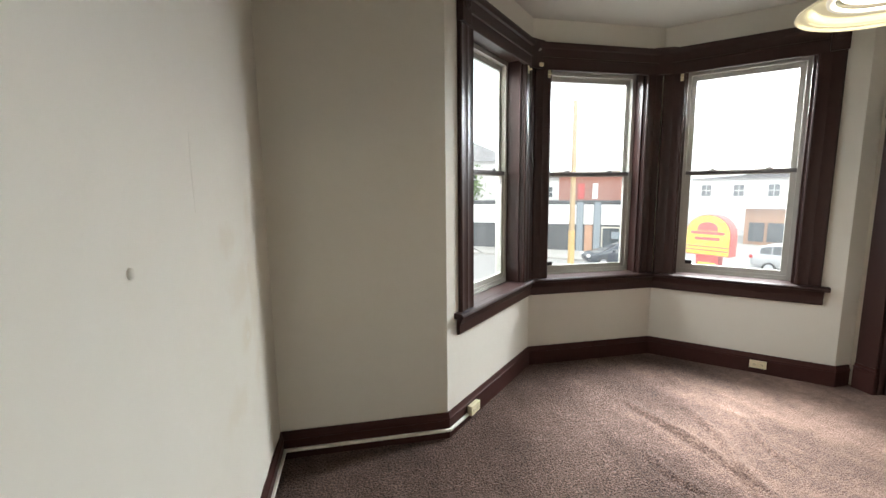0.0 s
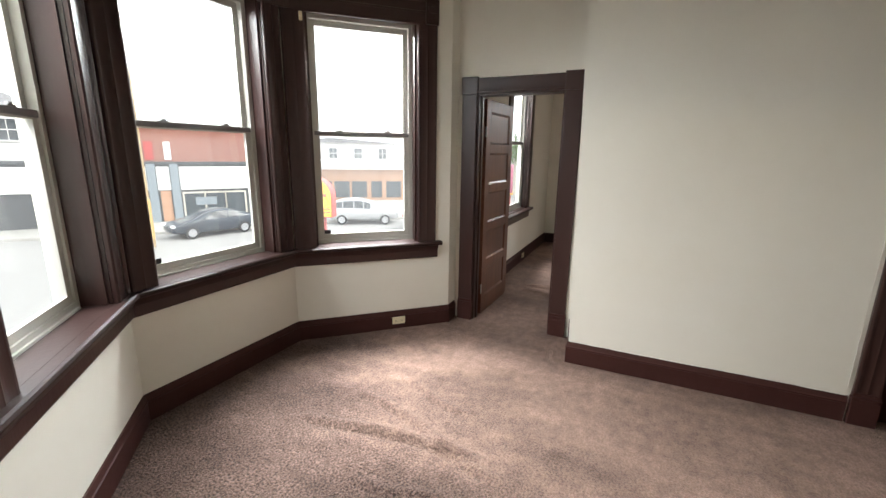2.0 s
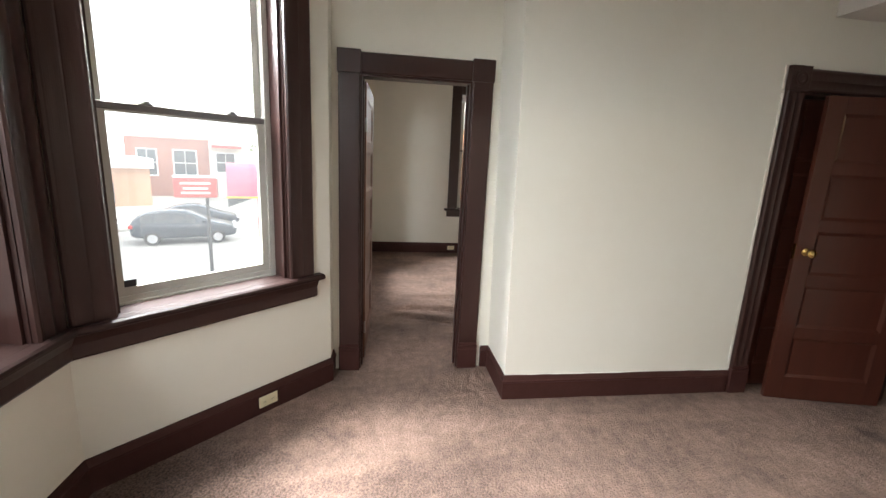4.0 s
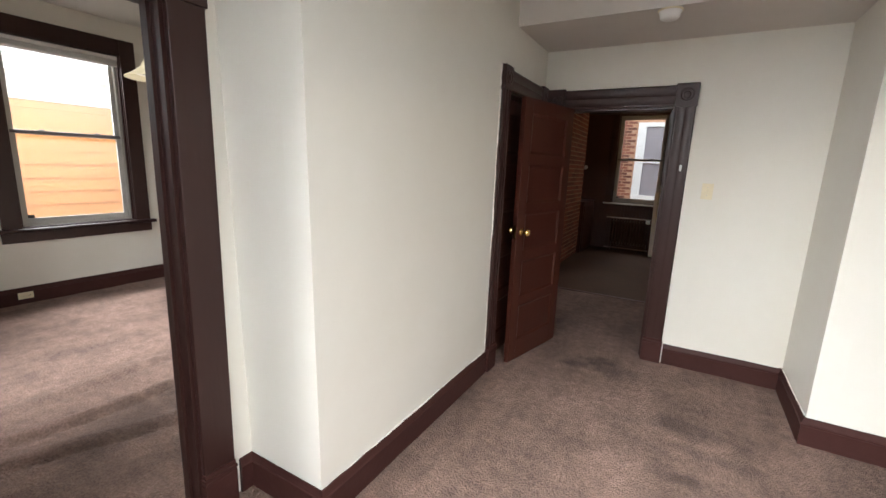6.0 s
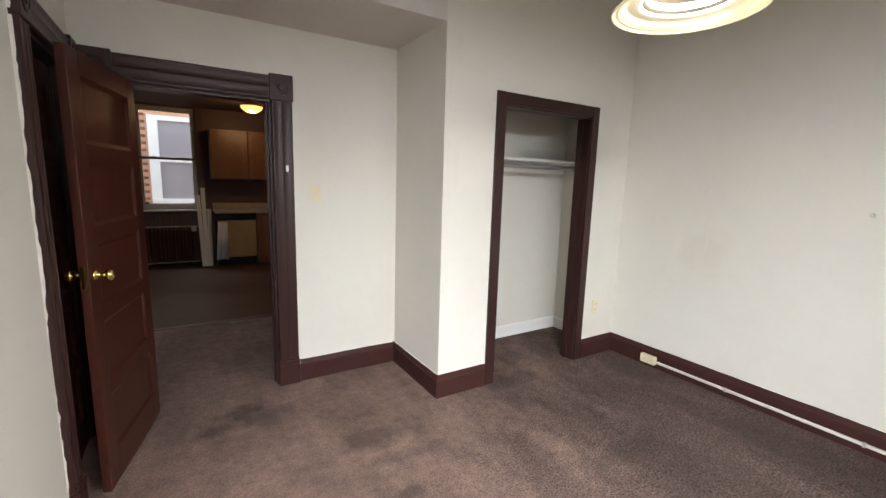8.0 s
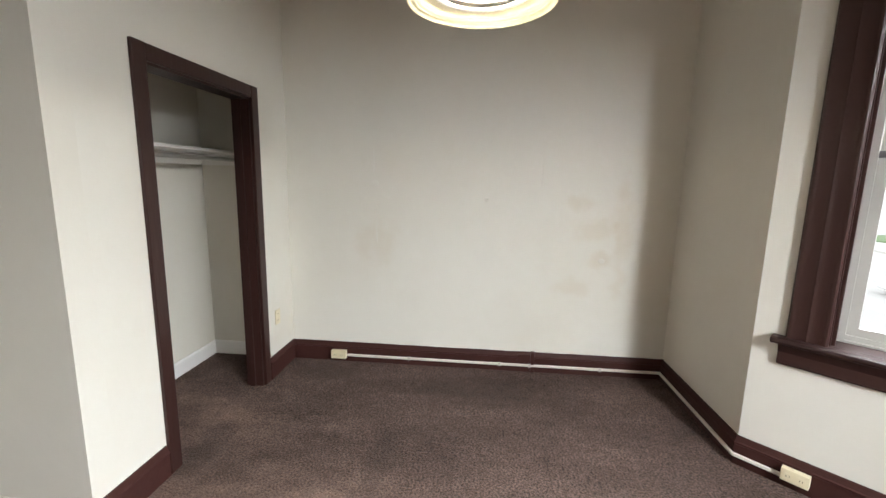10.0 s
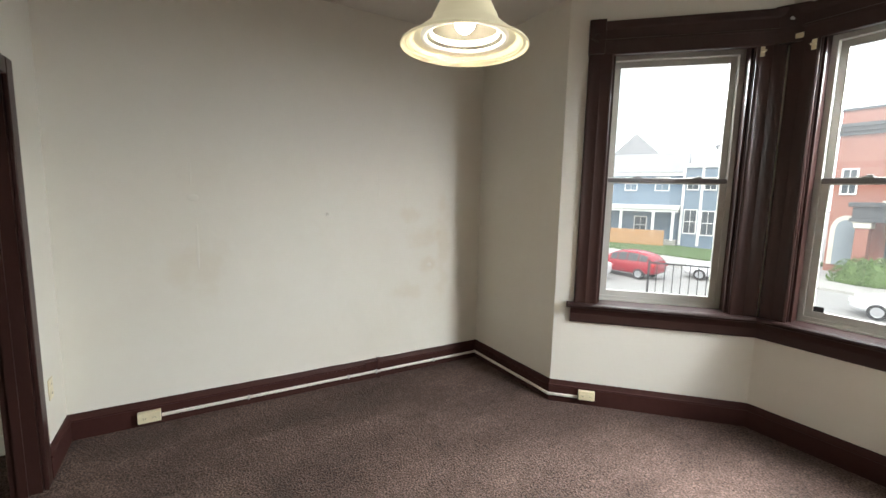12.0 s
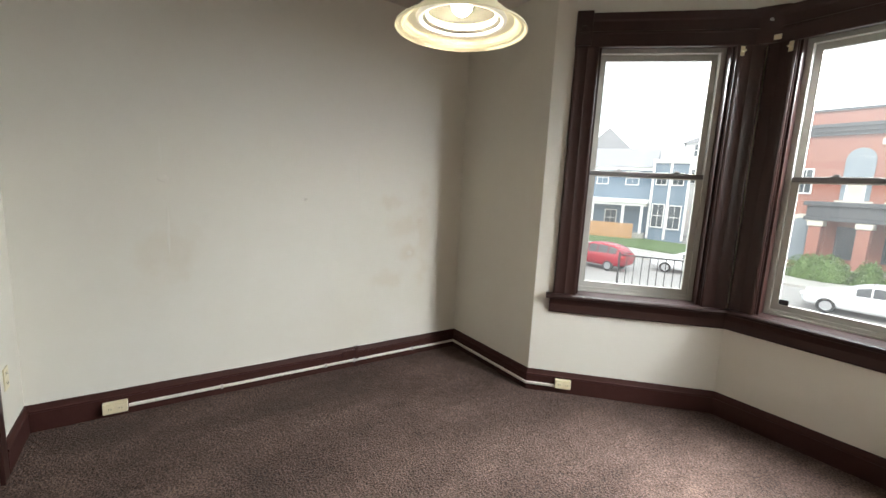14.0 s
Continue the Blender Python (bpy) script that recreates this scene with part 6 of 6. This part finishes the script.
def tree(p, height, crown, seed):
    rr = random.Random(seed)
    root = thing("tree", pose(p[0], p[1], G), "tall leafy green street tree", "tree")
    bm = bmesh.new()
    add_lathe(bm, [(0.26, 0), (0.2, 0.5), (0.16, height * 0.4), (0.07, height * 0.85)], 10)
    ends = []
    for i in range(9):
        a, z = rr.uniform(0, 360), height * rr.uniform(0.35, 0.7)
        m = pose(0, 0, z, rr.uniform(35, 65), 0, a)
        ln = crown * rr.uniform(0.6, 1.0)
        add_lathe(bm, [(0.07, 0), (0.02, ln)], 6, m)
        ends.append((m @ Vector((0, 0, ln))))
        ends.append((m @ Vector((0, 0, ln * 0.6))))
    ends.append(Vector((0, 0, height * 0.9)))
    part("trunk", bm, M_POLE, root)
    bm = bmesh.new()
    for e in ends:
        for i in range(240):
            v = e + Vector((rr.gauss(0, 1), rr.gauss(0, 1), rr.gauss(0, 0.8))) * crown * 0.22
            s = rr.uniform(0.09, 0.2)
            m = Matrix.Translation(v) @ Euler((rr.uniform(0, 6), rr.uniform(0, 6), rr.uniform(0, 6))).to_matrix().to_4x4()
            bm.faces.new([bm.verts.new(m @ Vector(c)) for c in ((-s, 0, 0), (0, -s * 0.6, 0), (s, 0, 0), (0, s * 0.6, 0))])
    part("crown", bm, M_LEAF, root)["kind"] = "stuff"
    return root


brick_hall()
blue_house()
plain_house((-20.5, 56), (0.4, -0.9), 9, 8, 8.2, "tall white house behind the blue house", M_WHITESIDING, rows=((6.6, 8.0), (3.4, 5.0)))
plain_house((-34, 52), (0.45, -0.89), 10, 8, 5.5, "pale house with a steep grey roof", M_WHITESIDING, roof=5.0)
plain_house((12.5, 44), (-0.25, -0.97), 9, 8, 4.6, "white two-storey house beside the brick building", M_WHITESIDING, rows=((2.0, 3.5), (-1.8, 0.0)))
store()
tan_shop()
brick_shop()
plain_house((45, 38), (-0.81, -0.58), 16, 8, 2.6, "long white building behind the shops", M_WHITESIDING, roof=0.6, rows=((0.6, 1.9),), cols=5)
plain_house((28, 46), (-0.6, -0.8), 14, 8, 3.0, "long white building behind the shops", M_WHITESIDING, roof=0.8, rows=((0.6, 1.9),), cols=4)
roadside_sign((6.25, 6.36), (-1.02, -0.40), 0.72, 0.47)
barrel_sign((14.15, 5.75), (-0.96, -0.28))
box_sign((15.3, 8.0), (-0.93, -0.36))

M_PAINT_RED = material("red_car_paint", (0.30, 0.008, 0.022), 0.2, stain=0.1, stain_scale=1)
M_PAINT_WHITE = material("white_car_paint", (0.72, 0.73, 0.74), 0.2, stain=0.1, stain_scale=1)
M_PAINT_DARK = material("dark_blue_car_paint", (0.035, 0.045, 0.06), 0.15, stain=0.1, stain_scale=1)
M_PAINT_SILVER = material("silver_car_paint", (0.50, 0.51, 0.52), 0.25, 0.4, stain=0.1, stain_scale=1)
car("hatchback_car", pose(-13.8, 23.3, G, rz=186), M_PAINT_RED, "red crossover car parked on the street", "cross")
car("sedan_car", pose(-1.2, 24.9, G, rz=187), M_PAINT_WHITE, "white sedan parked by the hedge", "sedan")
car("sedan_car", pose(-9.6, 27.2, G, rz=200), M_PAINT_WHITE, "white sedan parked behind the iron railing", "sedan")
car("sedan_car", pose(-15.0, 19.8, G, rz=205), M_PAINT_WHITE, "white sedan parked along the kerb", "sedan")
car("sedan_car", pose(15.9, 22.6, G, rz=166), M_PAINT_DARK, "dark blue sedan waiting before the shop", "sedan")
car("wagon_car", pose(23.6, 12.0, G, rz=291), M_PAINT_DARK, "dark blue-grey wagon on the street", "cross")
car("sedan_car", pose(27.8, 13.2, G, rz=291), M_PAINT_DARK, "dark sedan standing behind the wagon", "sedan")
car("suv_car", pose(23.2, 17.5, G, rz=-58), M_PAINT_SILVER, "silver sport utility car before the tan shop", "suv")
chain = thing("chain_barrier", pose(12.6, 7.0, G), "low posts with a hanging chain along the pavement", "barrier")
for k in range(3):
    part("post", lathe_mesh([(0.05, 0.14), (0.05, 0.95), (0.03, 1.0)], 12, Matrix.Translation((k * 0.55, -k * 1.45, 0))), M_SLATE, chain)
for k in range(2):
    bm = bmesh.new()
    for i in range(14):
        t0, t1 = i / 14, (i + 1) / 14
        q = [Vector(((k + t) * 0.55, -(k + t) * 1.45, 0.86 - 1.6 * t * (1 - t))) for t in (t0, t1)]
        d = q[1] - q[0]
        add_lathe(bm, [(0.016, 0), (0.016, d.length)], 6, Matrix.Translation(q[0]) @ d.to_track_quat("Z", "Y").to_matrix().to_4x4())
    part("chain", bm, M_IRON, chain)

shrub((-5.1, 33.0), 1.7, 0.9, 1.55, 3, "long clipped green hedge before the brick building")
shrub((-2.9, 33.0), 0.65, 0.7, 1.45, 4)
shrub((-1.6, 33.0), 0.85, 0.8, 1.55, 5)
shrub((0.6, 33.2), 0.9, 0.8, 1.4, 6)
tree((-37, 47), 10, 3.2, 7)
tree((44, 12), 7.5, 2.6, 8)
tree((10.5, 44), 8, 2.8, 9)

pole = thing("utility_pole", pose(12.2, 22.0, G), "weathered wooden utility pole with a tan guard", "pole")
part("shaft", lathe_mesh([(0.17, 0.0), (0.15, 3.0), (0.13, 6.2), (0.11, 9.5)], 14), M_POLE, pole)
part("guard", lathe_mesh([(0.185, 0.4), (0.185, 2.3), (0.175, 2.32)], 14), material("tan_pole_guard", (0.58, 0.38, 0.14), 0.6, grain=0.2, stain=0.3, stain_scale=3), pole, "tan pole guard")

rail = thing("iron_railing", pose(-4.22, 11.05, G + 0.14, rz=33), "black wrought iron railing on a low concrete landing", "railing")
part("landing", box_mesh(-0.1, 2.3, -0.15, 0.9, 0, 1.70, bevel=0.02), M_CONCRETE, rail, "pale concrete landing")
for z in (1.80, 2.76):
    part("rail", box_mesh(0, 2.2, -0.02, 0.02, z, z + 0.04), M_IRON, rail)
for k in range(1, 11):
    part("bar", box_mesh(k * 0.2 - 0.011, k * 0.2 + 0.011, -0.011, 0.011, 1.70, 2.77), M_IRON, rail)
for k in (0, 2.2):
    part("post", box_mesh(k - 0.028, k + 0.028, -0.028, 0.028, 1.70, 2.86), M_IRON, rail)

# neighbours close by
yellow = thing("orange_house", facade_frame((10.6, 0.3), (-1, 0)), "pale orange sided neighbouring house with white eave", "house")
part("wall", box_mesh(-0.6, 7, 0, 6, G, 2.4), M_ORANGE, yellow)
bm = bmesh.new()
clapboards(bm, -0.6, 7, G, 2.2, 0.0, 0.2, 0.025)
part("siding", bm, M_ORANGE, yellow)
part("frieze", box_mesh(-0.6, 7, -0.05, -0.001, 2.21, 2.52), M_TRIMWHITE, yellow)
part("eave", box_mesh(-0.9, 7.3, -0.55, 6.2, 2.52, 2.72), M_TRIMWHITE, yellow, "white eave")
bm = bmesh.new()
add_prism(bm, [(-0.6, 2.722), (6.4, 2.722), (3.0, 4.6)], -0.95, 7.4, Matrix(((0, 0, 1, 0), (1, 0, 0, 0), (0, 1, 0, 0), (0, 0, 0, 1))))
part("roof", bm, M_ROOF, yellow)
rear = thing("brick_neighbour", facade_frame((3.0, -9.6), (0, 1)), "orange-red brick neighbouring house with a white window", "house")
part("wall", box_mesh(-8, 8, 0, 5, G, 5.5), M_TANBRICK, rear)
rw = house_window(rear, -0.42, 0.55, 0.95, 2.65, 0.0, M_TRIMWHITE, False, material("dusty_grey_pane", (0.27, 0.25, 0.27), 0.3, stain=0.3, stain_scale=2))
part("meeting_rail", box_mesh(-0.42, 0.55, -0.05, -0.006, 1.76, 1.86), M_TRIMWHITE, rw)
part("inner_frame", box_mesh(-0.42, -0.33, -0.045, -0.006, 0.95, 2.65), M_TRIMWHITE, rw)
for c in range(36):
    z = 0.4 + c * 0.075
    for k in range(16):
        u = -2.0 + k * 0.225 + (0.11 if c % 2 else 0)
        if u + 0.21 < -0.54 or u > 0.70:
            if abs(u) < 1.6:
                ob = new("brick", full)
                ob.matrix_local = pose(u, -0.012, z)
                ob.parent = rear
